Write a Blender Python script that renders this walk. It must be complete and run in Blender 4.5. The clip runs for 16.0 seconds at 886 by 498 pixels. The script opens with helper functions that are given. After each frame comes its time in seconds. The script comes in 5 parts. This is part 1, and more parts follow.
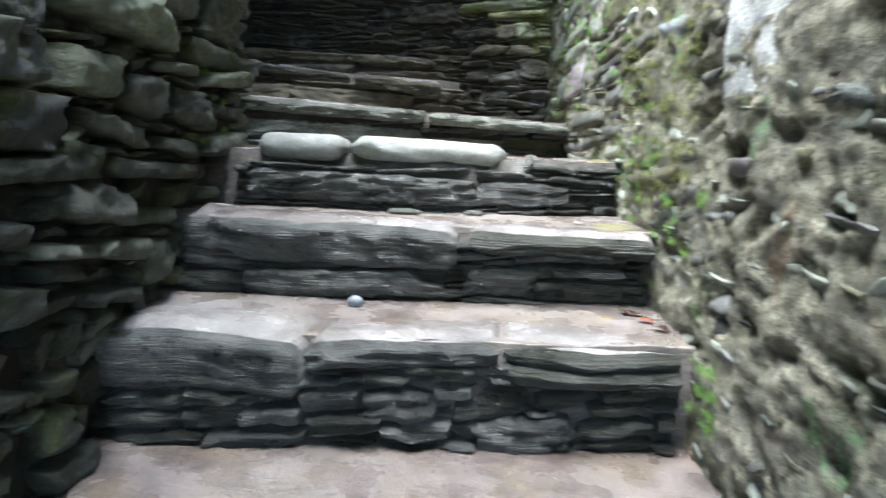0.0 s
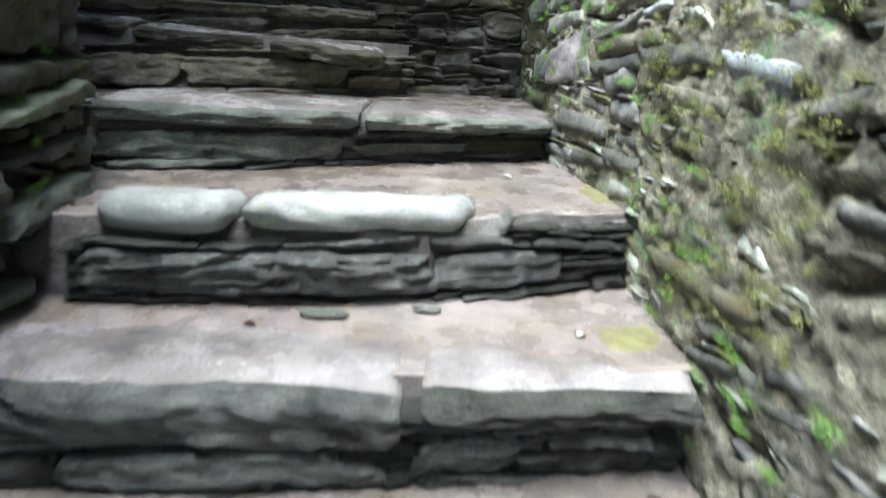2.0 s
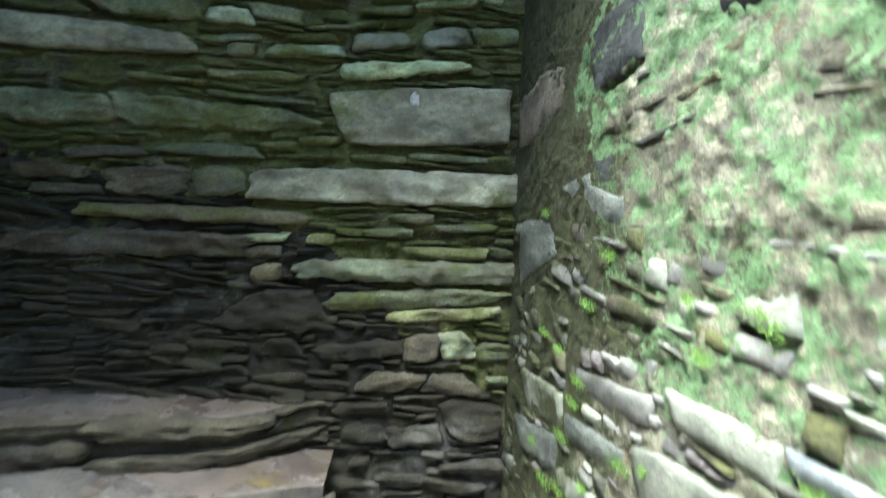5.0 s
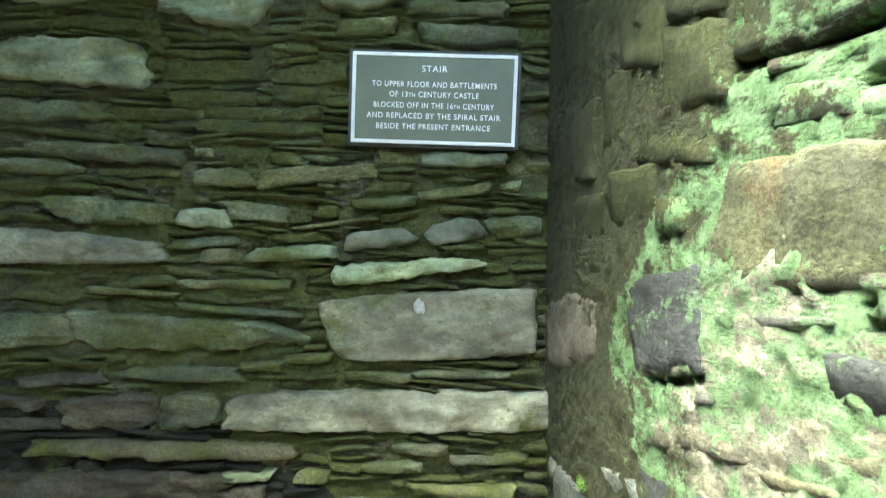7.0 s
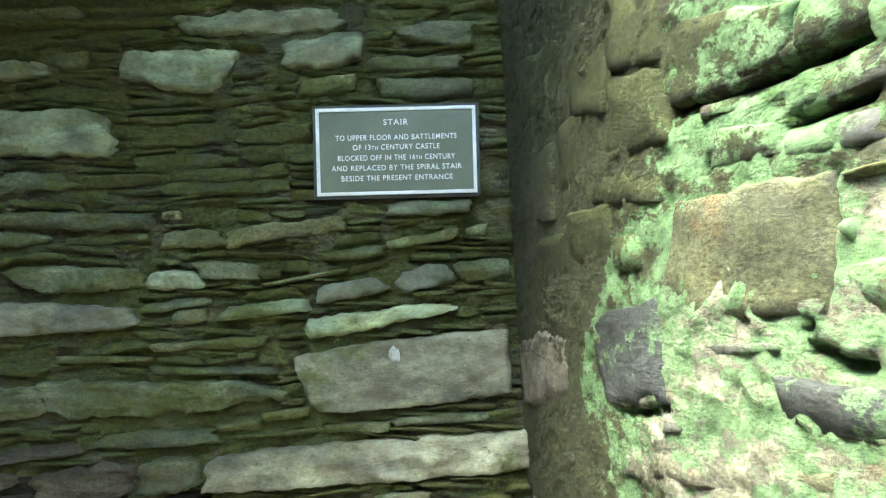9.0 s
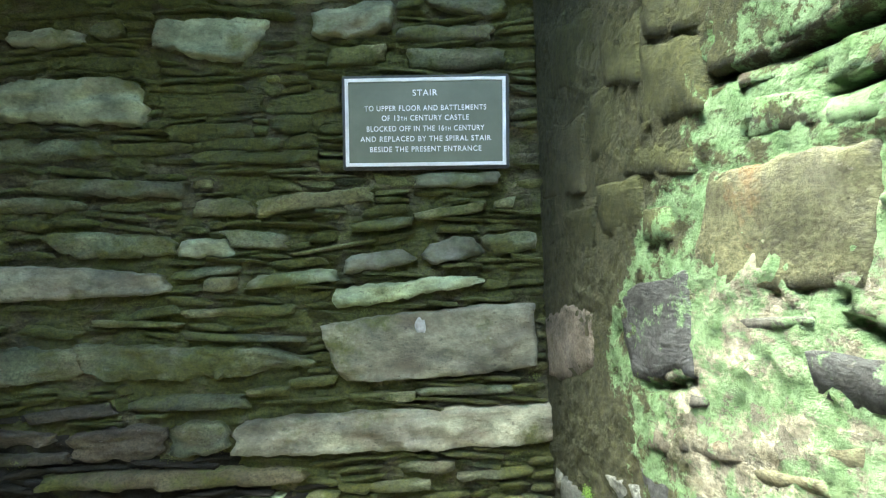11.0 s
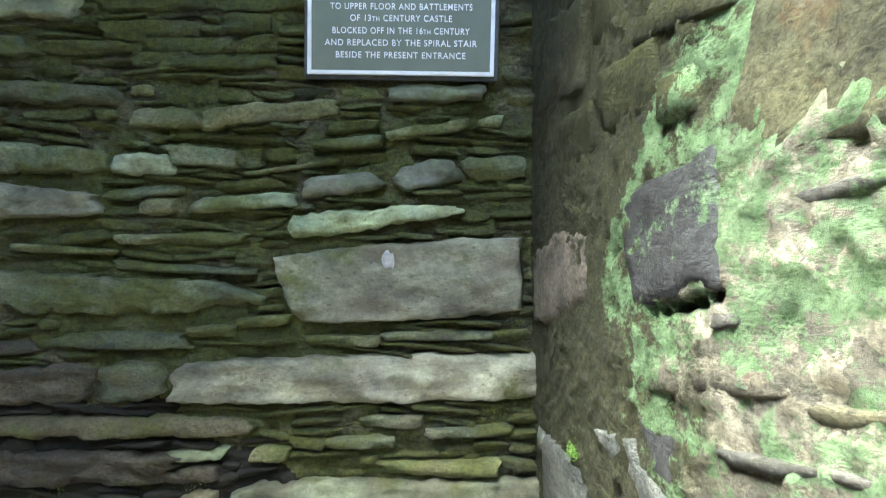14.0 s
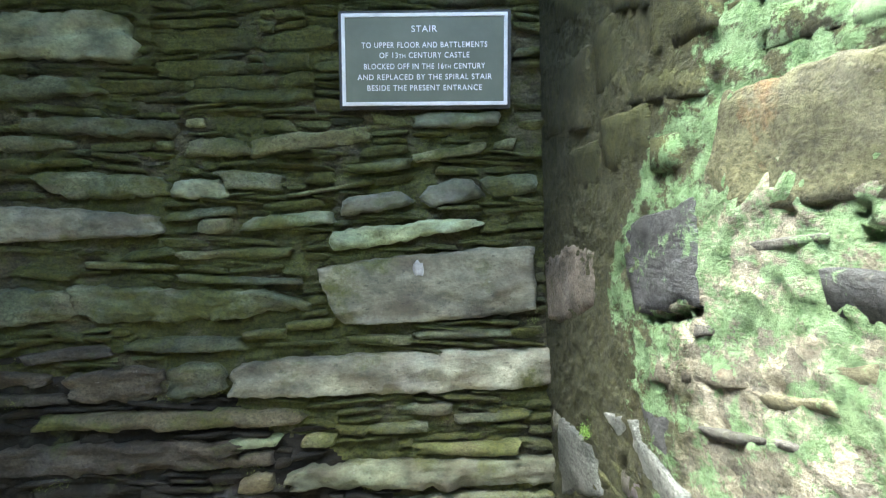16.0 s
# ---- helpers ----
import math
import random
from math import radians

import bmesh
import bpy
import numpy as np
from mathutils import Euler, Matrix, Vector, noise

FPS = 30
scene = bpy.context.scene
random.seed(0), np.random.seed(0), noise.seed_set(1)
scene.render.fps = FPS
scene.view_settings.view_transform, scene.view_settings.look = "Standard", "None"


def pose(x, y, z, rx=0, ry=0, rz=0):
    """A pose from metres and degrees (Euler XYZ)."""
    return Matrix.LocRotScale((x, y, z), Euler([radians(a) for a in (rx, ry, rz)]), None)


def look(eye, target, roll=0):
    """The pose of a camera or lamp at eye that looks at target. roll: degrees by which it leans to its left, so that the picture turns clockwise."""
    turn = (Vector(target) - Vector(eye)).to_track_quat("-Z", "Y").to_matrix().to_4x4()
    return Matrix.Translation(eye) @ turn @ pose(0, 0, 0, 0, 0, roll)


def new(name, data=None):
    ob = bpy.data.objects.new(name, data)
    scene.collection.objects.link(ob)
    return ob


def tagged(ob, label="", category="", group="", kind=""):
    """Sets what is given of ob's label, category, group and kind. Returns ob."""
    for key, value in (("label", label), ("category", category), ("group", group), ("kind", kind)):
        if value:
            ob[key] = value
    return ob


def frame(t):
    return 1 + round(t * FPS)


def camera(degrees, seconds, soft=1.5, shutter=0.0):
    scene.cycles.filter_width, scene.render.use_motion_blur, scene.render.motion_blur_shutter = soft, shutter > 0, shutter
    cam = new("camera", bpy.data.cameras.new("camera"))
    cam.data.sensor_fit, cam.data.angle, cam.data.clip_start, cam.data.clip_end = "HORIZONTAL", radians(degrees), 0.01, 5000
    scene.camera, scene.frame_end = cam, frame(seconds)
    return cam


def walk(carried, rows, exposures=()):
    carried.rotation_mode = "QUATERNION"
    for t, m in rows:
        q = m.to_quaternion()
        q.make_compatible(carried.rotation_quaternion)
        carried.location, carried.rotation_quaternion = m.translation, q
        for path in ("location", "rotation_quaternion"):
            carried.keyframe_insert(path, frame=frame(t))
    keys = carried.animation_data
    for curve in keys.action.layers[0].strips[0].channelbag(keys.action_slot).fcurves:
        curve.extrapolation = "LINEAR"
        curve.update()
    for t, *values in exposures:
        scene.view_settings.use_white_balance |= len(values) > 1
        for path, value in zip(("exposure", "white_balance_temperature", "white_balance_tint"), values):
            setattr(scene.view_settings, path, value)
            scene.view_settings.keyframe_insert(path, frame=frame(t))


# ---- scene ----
cam = camera(67.2, 16.0, soft=1.2, shutter=0.5)
PATH = [
    (0, (-0.041, -0.248, -0.09), (-0.214, 1.718, -0.416), 2.7),
    (0.5, (-0.03, -0.105, -0.068), (-0.422, 1.827, -0.404), 1.6),
    (1, (-0.114, 0.139, 0.033), (-0.347, 2.095, -0.312), 1.0),
    (1.5, (-0.128, 0.267, 0.135), (-0.176, 2.202, -0.368), 2.8),
    (2, (-0.097, 0.565, 0.265), (-0.117, 2.472, -0.337), 3.5),
    (2.5, (-0.15, 0.705, 0.412), (-0.315, 2.633, -0.091), 2.1),
    (3, (-0.251, 0.955, 0.431), (-0.514, 2.898, 0.036), 1.3),
    (3.5, (-0.241, 1.105, 0.648), (-0.413, 3.06, 0.26), 3.7),
    (4, (-0.167, 1.363, 0.688), (-0.161, 3.344, 0.414), 4.7),
    (4.2, (-0.142, 1.497, 0.746), (-0.099, 3.484, 0.522), 5.2),
    (6.3, (-0.177, 2.162, 1.393), (0.021, 4.142, 1.199), 1.7),
    (6.5, (-0.137, 2.194, 1.405), (0.048, 4.181, 1.265), 1.4),
    (7, (-0.057, 2.242, 1.427), (-0.114, 4.241, 1.405), 1.8),
    (7.5, (-0.062, 2.24, 1.43), (-0.066, 4.239, 1.478), 0.2),
    (8, (-0.058, 2.225, 1.436), (-0.017, 4.223, 1.521), -1.6),
    (8.5, (-0.051, 2.215, 1.438), (0.001, 4.212, 1.538), -1.9),
    (9, (-0.05, 2.21, 1.437), (-0.024, 4.207, 1.54), -1.9),
    (9.2, (-0.054, 2.21, 1.433), (-0.044, 4.207, 1.526), -1.8),
    (11.5, (-0.051, 2.215, 1.426), (-0.115, 4.214, 1.457), -0.8),
    (12, (-0.056, 2.225, 1.423), (-0.126, 4.224, 1.455), -0.8),
    (12.5, (-0.058, 2.226, 1.424), (-0.12, 4.225, 1.456), -0.7),
    (13, (-0.037, 2.27, 1.395), (-0.097, 4.269, 1.427), -0.6),
    (13.5, (-0.01, 2.378, 1.339), (-0.073, 4.377, 1.355), 0.6),
    (14, (-0.003, 2.434, 1.324), (-0.055, 4.433, 1.281), 0.9),
    (14.5, (-0.008, 2.42, 1.327), (-0.055, 4.418, 1.245), 0.7),
    (15, (-0.023, 2.336, 1.361), (-0.078, 4.333, 1.27), 0.5),
    (15.5, (-0.039, 2.273, 1.376), (-0.097, 4.27, 1.29), -0.2),
    (16, (-0.056, 2.238, 1.386), (-0.105, 4.235, 1.298), -0.5),
]
EXPOSURE = [(0, 4.4, 5800, 7), (1.0, 4.45, 5800, 7), (2.0, 4.2, 5800, 6), (3.0, 4.12, 5800, 5), (4.2, 4.3, 5800, 3), (6.3, 5.5, 7050, -4), (9.2, 5.45, 7250, -5), (11.3, 5.4, 7000, 0), (16, 5.3, 6650, 7)]
walk(cam, [(t, look(eye, target, roll)) for t, eye, target, roll in PATH], EXPOSURE)

# ---- light ----
world = bpy.data.worlds.new("sky")
scene.world = world
world.use_nodes = True
wn = world.node_tree.nodes
sky = wn.new("ShaderNodeTexSky")
sky.sky_type, sky.sun_disc = "NISHITA", False
sky.sun_elevation, sky.sun_rotation = radians(73), radians(213)
wn["Background"].inputs["Strength"].default_value = 0.085
world.node_tree.links.new(sky.outputs[0], wn["Background"].inputs["Color"])
sun = new("sun", bpy.data.lights.new("sun", "SUN"))
sun.data.energy, sun.data.angle, sun.data.color = 1.5, radians(45), (1.0, 0.98, 0.96)
sun.matrix_world = look((-1.7, -1.9, 9.1), (0, 0, 0))


# ---- materials ----
def nodes_of(name):
    m = bpy.data.materials.new(name)
    m.use_nodes = True
    t = m.node_tree
    return m, t, t.nodes["Principled BSDF"]


def ramp(t, fac, lo, hi, c0=(0, 0, 0), c1=(1, 1, 1)):
    r = t.nodes.new("ShaderNodeValToRGB")
    r.color_ramp.elements[0].position, r.color_ramp.elements[1].position = lo, hi
    r.color_ramp.elements[0].color, r.color_ramp.elements[1].color = (*c0, 1), (*c1, 1)
    t.links.new(fac, r.inputs[0])
    return r.outputs[0]


def grain(t, at, scale, detail=5.0, rough=0.55, stretch=(1, 1, 1), shift=(0, 0, 0), turn=0.0):
    mp = t.nodes.new("ShaderNodeMapping")
    mp.inputs["Scale"].default_value, mp.inputs["Location"].default_value = stretch, shift
    mp.inputs["Rotation"].default_value = (0, turn, turn * 0.6)
    t.links.new(at, mp.inputs[0])
    n = t.nodes.new("ShaderNodeTexNoise")
    n.inputs["Scale"].default_value, n.inputs["Detail"].default_value, n.inputs["Roughness"].default_value = scale, detail, rough
    t.links.new(mp.outputs[0], n.inputs["Vector"])
    return n.outputs["Fac"]


def mix(t, fac, a, b, kind="MIX"):
    m = t.nodes.new("ShaderNodeMixRGB")
    m.blend_type = kind
    for k, v in enumerate((fac, a, b)):
        if isinstance(v, (int, float)):
            m.inputs[k].default_value = v
        elif isinstance(v, tuple):
            m.inputs[k].default_value = (*v, 1)
        else:
            t.links.new(v, m.inputs[k])
    return m.outputs[0]


def calc(t, op, a, b=0.0):
    m = t.nodes.new("ShaderNodeMath")
    m.operation = op
    for k, v in enumerate((a, b)):
        if isinstance(v, (int, float)):
            m.inputs[k].default_value = v
        else:
            t.links.new(v, m.inputs[k])
    return m.outputs[0]


def stone_material(name, dark, light, moss=0.0, algae=0.0, rough=0.8, strata=1.0, spread=0.35, bump=0.5,
                   moss_colour=(0.050, 0.062, 0.018), stain=0.3, wet=0.0, stain_scale=4.5, stain_range=(0.56, 0.74), climb=0.0, speck=0.75, draw=1.0, ply=1.0, facet=0.0, cells=9.0, rust=0.0, turn=0.0, layers=0.4, ochre=0.0, deep=0.012, clouds=0.6, pits=0.6):
    """Weathered slate: two scales of grain, pale mineral stains, moss in drifts and mint-green algae crust."""
    m, t, p = nodes_of(name)
    at = where = t.nodes.new("ShaderNodeNewGeometry").outputs["Position"]
    if draw != 1.0:
        pull = t.nodes.new("ShaderNodeMapping")
        pull.inputs["Scale"].default_value = (1, draw, 1)
        t.links.new(at, pull.inputs[0])
        at = pull.outputs[0]
    own = t.nodes.new("ShaderNodeObjectInfo").outputs["Random"]
    island = t.nodes.new("ShaderNodeNewGeometry").outputs["Random Per Island"]
    fine = grain(t, at, 95, 9, 0.72, (1, 1, 1.5))
    broad = grain(t, at, 7, 5, 0.6, (1, 1, 1.8), (3.1, 0.4, 1.7))
    layer = grain(t, at, 10, 4, 0.6, (0.6, 0.6, 7 * strata), (0.3, 4.1, 2.2), turn)
    cloud = grain(t, at, 15, 9, 0.66, (1, 1, 1.4), (2.1, 6.4, 3.3), turn)
    body = mix(t, ramp(t, broad, 0.36, 0.66), dark, light)
    body = mix(t, clouds, body, ramp(t, cloud, 0.34, 0.66, (0.40, 0.41, 0.40), (1.45, 1.42, 1.38)), "MULTIPLY")
    body = mix(t, layers, body, ramp(t, layer, 0.25, 0.75, (0.45, 0.45, 0.45), (1.35, 1.33, 1.28)), "MULTIPLY")
    body = mix(t, speck, body, ramp(t, fine, 0.28, 0.72, (0.42, 0.42, 0.42), (1.5, 1.5, 1.5)), "MULTIPLY")
    if facet:
        # fist-sized patches of unlike colour, with soft wandering borders
        bend = t.nodes.new("ShaderNodeTexNoise")
        bend.inputs["Scale"].default_value, bend.inputs["Detail"].default_value = 22.0, 7.0
        t.links.new(at, bend.inputs["Vector"])
        lean = t.nodes.new("ShaderNodeVectorMath")
        lean.operation = "MULTIPLY_ADD"
        t.links.new(bend.outputs["Color"], lean.inputs[0])
        lean.inputs[1].default_value = (0.16, 0.16, 0.12)
        t.links.new(at, lean.inputs[2])
        squash = t.nodes.new("ShaderNodeMapping")
        squash.inputs["Scale"].default_value = (1, 1, 1.9)
        t.links.new(lean.outputs[0], squash.inputs[0])
        cell = t.nodes.new("ShaderNodeTexVoronoi")
        cell.inputs["Scale"].default_value = cells
        t.links.new(squash.outputs[0], cell.inputs["Vector"])
        hue = t.nodes.new("ShaderNodeSeparateColor")
        t.links.new(cell.outputs["Color"], hue.inputs[0])
        body = mix(t, facet, body, ramp(t, hue.outputs[0], 0.1, 0.9, (0.45, 0.45, 0.44), (1.5, 1.47, 1.38)), "MULTIPLY")
    if ochre:
        # rusty-brown bloom drifting over the grey
        body = mix(t, calc(t, "MULTIPLY", ramp(t, grain(t, at, 6, 8, 0.68, (1, 1, 1.6), (8, 8, 1.5)), 0.46, 0.64), ochre), body, (0.15, 0.118, 0.072))
    # dark specks and pale crumbs
    crumbs = grain(t, at, 52, 7, 0.7, (1, 1, 1.3), (5.5, 2.2, 7.1))
    body = mix(t, calc(t, "MULTIPLY", ramp(t, crumbs, 0.60, 0.66), 0.55), body, (0.03, 0.03, 0.022))
    body = mix(t, calc(t, "MULTIPLY", ramp(t, crumbs, 0.30, 0.36, (1, 1, 1), (0, 0, 0)), 0.35), body, (0.40, 0.39, 0.33))
    shade = calc(t, "ADD", calc(t, "MULTIPLY", calc(t, "ADD", own, calc(t, "MULTIPLY", island, 0.15)), spread * 2), 1 - spread)
    body = mix(t, 1.0, body, shade, "MULTIPLY")
    pale = ramp(t, grain(t, at, stain_scale, 7, 0.62, (1, 1, 1), (7.7, 1.2, 5.0)), *stain_range)
    body = mix(t, calc(t, "MULTIPLY", pale, stain), body, (0.42, 0.41, 0.37))
    if rust:
        bloom = ramp(t, grain(t, at, 6.5, 8, 0.7, (1, 1, 1), (11, 3, 2.5)), 0.58, 0.68)
        body = mix(t, calc(t, "MULTIPLY", bloom, rust), body, (0.24, 0.115, 0.035))
    if moss:
        drift = grain(t, at, 5.5, 9, 0.68, (1, 1, 1), (1.3, 8.2, 0.6))
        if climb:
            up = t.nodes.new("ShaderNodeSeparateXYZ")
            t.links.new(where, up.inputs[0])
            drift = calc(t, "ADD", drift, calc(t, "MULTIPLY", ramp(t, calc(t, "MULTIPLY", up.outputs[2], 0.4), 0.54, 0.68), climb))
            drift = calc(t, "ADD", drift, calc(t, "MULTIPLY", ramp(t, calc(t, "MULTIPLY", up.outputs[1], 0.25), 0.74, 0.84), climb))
        cover = ramp(t, drift, 0.66 - 0.3 * moss, 0.76 - 0.3 * moss)
        tint = mix(t, ramp(t, grain(t, at, 60, 7, 0.7), 0.38, 0.66), moss_colour, (moss_colour[0] * 2.2, moss_colour[1] * 2.0, moss_colour[2] * 1.6))
        body = mix(t, calc(t, "MULTIPLY", cover, 0.92), body, tint)
    if algae:
        film = calc(t, "ADD", calc(t, "MULTIPLY", grain(t, at, 3.2, 3, 0.5, (1, 1, 1), (2.0, 5.3, 9.1)), 0.32), calc(t, "MULTIPLY", grain(t, at, 13, 6, 0.6, (1, 1, 1), (9, 2, 4)), 0.32))
        film = calc(t, "ADD", film, calc(t, "MULTIPLY", grain(t, at, 38, 9, 0.8, (1, 1, 1), (4, 7, 1)), 0.36))
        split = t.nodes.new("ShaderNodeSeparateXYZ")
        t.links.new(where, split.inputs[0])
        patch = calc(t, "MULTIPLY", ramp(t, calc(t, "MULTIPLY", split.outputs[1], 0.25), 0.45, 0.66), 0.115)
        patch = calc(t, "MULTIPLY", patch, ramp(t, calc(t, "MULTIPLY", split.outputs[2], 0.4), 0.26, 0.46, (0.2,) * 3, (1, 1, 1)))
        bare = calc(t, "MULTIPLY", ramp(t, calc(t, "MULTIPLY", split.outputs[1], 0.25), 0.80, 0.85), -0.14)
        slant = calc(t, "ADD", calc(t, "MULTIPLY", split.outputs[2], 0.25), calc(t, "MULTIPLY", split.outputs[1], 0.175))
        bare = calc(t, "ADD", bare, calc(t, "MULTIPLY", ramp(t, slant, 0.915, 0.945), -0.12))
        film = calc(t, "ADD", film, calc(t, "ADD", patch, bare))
        crust = ramp(t, film, 0.675 - 0.2 * algae, 0.695 - 0.2 * algae)
        crust = calc(t, "MULTIPLY", crust, ramp(t, grain(t, at, 21, 10, 0.74, (1, 1, 1.5), (6, 1, 8)), 0.43, 0.50))
        tint = mix(t, ramp(t, grain(t, at, 45, 5), 0.3, 0.7), (0.12, 0.245, 0.085), (0.28, 0.45, 0.225))
        body = mix(t, calc(t, "MULTIPLY", crust, 0.9), body, tint)
    pit = grain(t, at, 150, 6, 0.75, (1, 1, 1.3), (3.7, 1.9, 8.8))
    body = mix(t, pits, body, ramp(t, pit, 0.36, 0.52, (0.32, 0.32, 0.30), (1.12, 1.12, 1.12)), "MULTIPLY")
    t.links.new(body, p.inputs["Base Color"])
    gloss = ramp(t, broad, 0.35, 0.65, (rough - 0.12 - wet,) * 3, (rough + 0.1,) * 3)
    t.links.new(gloss, p.inputs["Roughness"])
    height = calc(t, "ADD", calc(t, "ADD", calc(t, "MULTIPLY", fine, 0.85), calc(t, "MULTIPLY", pit, 0.35)), calc(t, "ADD", calc(t, "MULTIPLY", layer, ply), calc(t, "MULTIPLY", cloud, 1.2)))
    b = t.nodes.new("ShaderNodeBump")
    b.inputs["Strength"].default_value, b.inputs["Distance"].default_value = bump, deep
    t.links.new(height, b.inputs["Height"])
    t.links.new(b.outputs[0], p.inputs["Normal"])
    return m


def plain_material(name, c0, c1, rough=0.6, scale=40.0, metallic=0.0, bump=0.2):
    m, t, p = nodes_of(name)
    at = t.nodes.new("ShaderNodeNewGeometry").outputs["Position"]
    n = grain(t, at, scale, 6, 0.65)
    t.links.new(ramp(t, n, 0.3, 0.7, c0, c1), p.inputs["Base Color"])
    p.inputs["Roughness"].default_value, p.inputs["Metallic"].default_value = rough, metallic
    b = t.nodes.new("ShaderNodeBump")
    b.inputs["Strength"].default_value, b.inputs["Distance"].default_value = bump, 0.004
    t.links.new(n, b.inputs["Height"])
    t.links.new(b.outputs[0], p.inputs["Normal"])
    return m


def family(prefix, moss, algae, stain=0.3, gain=1.0, strata=1.0, warm=1.0, rough=0.8, bump=0.6, calm=1.0, climb=0.0, draw=1.0, ply=1.0, turn=0.0, layers=0.4, ochre=0.0, deep=0.012, moss_colour=(0.050, 0.062, 0.018), dim=1.0, fine=False):
    """One material for each colour of stone in a wall."""
    tones = {
        "g": ((0.10, 0.102, 0.10), (0.28, 0.28, 0.272)),
        "m": ((0.125, 0.108, 0.116), (0.32, 0.285, 0.305)),
        "d": ((0.07, 0.075, 0.065), (0.19, 0.19, 0.17)),
        "b": ((0.12, 0.11, 0.075), (0.29, 0.27, 0.20)),
        "t": ((0.11, 0.105, 0.055), (0.205, 0.20, 0.125)),
        "r": ((0.13, 0.10, 0.085), (0.27, 0.22, 0.19)),
        "l": ((0.19, 0.205, 0.175), (0.37, 0.39, 0.34)),
        "o": ((0.075, 0.083, 0.03), (0.175, 0.183, 0.072)),
        "u": ((0.13, 0.085, 0.035), (0.25, 0.165, 0.08)),
        "w": ((0.42, 0.43, 0.43), (0.62, 0.63, 0.63)),
        "k": ((0.26, 0.29, 0.33), (0.42, 0.46, 0.50)),
    }
    tint = (gain * (1 - 0.35 * (1 - warm)), gain, gain * warm)
    return {k: stone_material(prefix + "_" + k, tuple(float(q * w * (dim if k in "dobrt" else 1)) for q, w in zip(a, tint)), tuple(float(q * w * (dim if k in "dobrt" else 1)) for q, w in zip(b, tint)),
                              moss * (0.55 if k in "mglkw" else 1), algae, stain=stain, strata=strata * (calm if k in "mgl" else 1), rough=rough,
                              bump=bump * (0.75 if k in "mgl" else 1), climb=climb, draw=draw, ply=ply, turn=turn, layers=layers, ochre=ochre, deep=deep, moss_colour=moss_colour,
                              speck=0.45 if k in "mglk" and not fine else 0.95, pits=0.25 if k in "mglk" and not fine else 0.6, clouds=0.75 if k in "mgl" else 0.6, rust=0.6 if algae and k in "bt" else 0.0)
            for k, (a, b) in tones.items()}


BACK_STONE = family("slate_back", 0.62, 0.0, 0.4, 1.25, 0.5, 0.64, 0.75, 0.7, 0.3, ply=0.6, layers=0.25, ochre=0.5, deep=0.014, moss_colour=(0.065, 0.078, 0.022))
BACK_FILL = family("flake_back", 0.85, 0.0, 0.15, 1.0, 0.5, 0.50, 0.85, 1.0, ochre=0.4, deep=0.018, moss_colour=(0.075, 0.088, 0.024))
# darker copies of the slate: shade of the dim corner put into colour
SHADE_BLACK = stone_material("shade_black_slate", (0.012, 0.011, 0.006), (0.038, 0.034, 0.020), 0.2, 0.0, 0.9, 0.6, 0.35, 0.8)
SHADE_DARK = stone_material("shade_dark_slate", (0.048, 0.042, 0.028), (0.125, 0.110, 0.075), 0.3, 0.0, 0.85, 0.6, 0.3, 0.8)
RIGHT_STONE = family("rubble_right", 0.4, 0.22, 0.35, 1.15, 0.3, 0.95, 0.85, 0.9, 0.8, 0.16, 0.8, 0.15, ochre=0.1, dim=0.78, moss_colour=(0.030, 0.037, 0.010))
BLOCK = stone_material("tan_block", (0.09, 0.097, 0.045), (0.185, 0.192, 0.10), 0.2, 0.0, 0.9, 0.3, 0.0, 0.9, stain=0.2, rust=0.6, speck=1.0, ply=0.1, deep=0.014, draw=0.8)
TAN_SLATE = stone_material("tan_slate", (0.13, 0.115, 0.085), (0.29, 0.262, 0.205), 0.3, 0.0, 0.85, 0.5, 0.0, 0.8, stain=0.3, turn=0.5)
BLACK_SLATE = stone_material("black_slate", (0.04, 0.045, 0.044), (0.11, 0.12, 0.12), 0.15, 0.06, 0.7, 0.5, 0.0, 1.0, stain=0.3, turn=0.7, deep=0.016, draw=0.8)
GREEN_SLATE = stone_material("green_slate", (0.12, 0.14, 0.12), (0.30, 0.33, 0.29), 0.15, 0.15, 0.7, 0.5, 0.1, 1.0, stain=0.35, turn=0.6, deep=0.016, draw=0.8)
LEFT_STONE = family("drystone_left", 0.5, 0.0, 0.3, 0.44, 0.7, 0.75, 0.6, 1.0, ply=0.6, turn=0.5, layers=0.2, deep=0.024)
STAIR_STONE = family("stair_slate", 0.12, 0.0, 0.25, 0.54, 3.6, 0.95, 0.36, 1.0, ply=1.3, turn=0.12, layers=0.45, deep=0.026, fine=True)
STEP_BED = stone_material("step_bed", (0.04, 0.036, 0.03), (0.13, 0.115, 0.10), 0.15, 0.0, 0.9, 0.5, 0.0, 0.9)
BACK_BED = stone_material("earth_mortar", (0.08, 0.076, 0.038), (0.21, 0.195, 0.11), 0.75, 0.0, 0.95, 0.5, 0.0, 1.0, facet=0.45, cells=20.0, speck=1.0, deep=0.02, moss_colour=(0.075, 0.088, 0.024))
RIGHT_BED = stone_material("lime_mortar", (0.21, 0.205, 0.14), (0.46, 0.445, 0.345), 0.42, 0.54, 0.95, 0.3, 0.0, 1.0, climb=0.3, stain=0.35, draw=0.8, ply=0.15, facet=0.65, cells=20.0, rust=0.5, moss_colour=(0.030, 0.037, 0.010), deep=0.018)
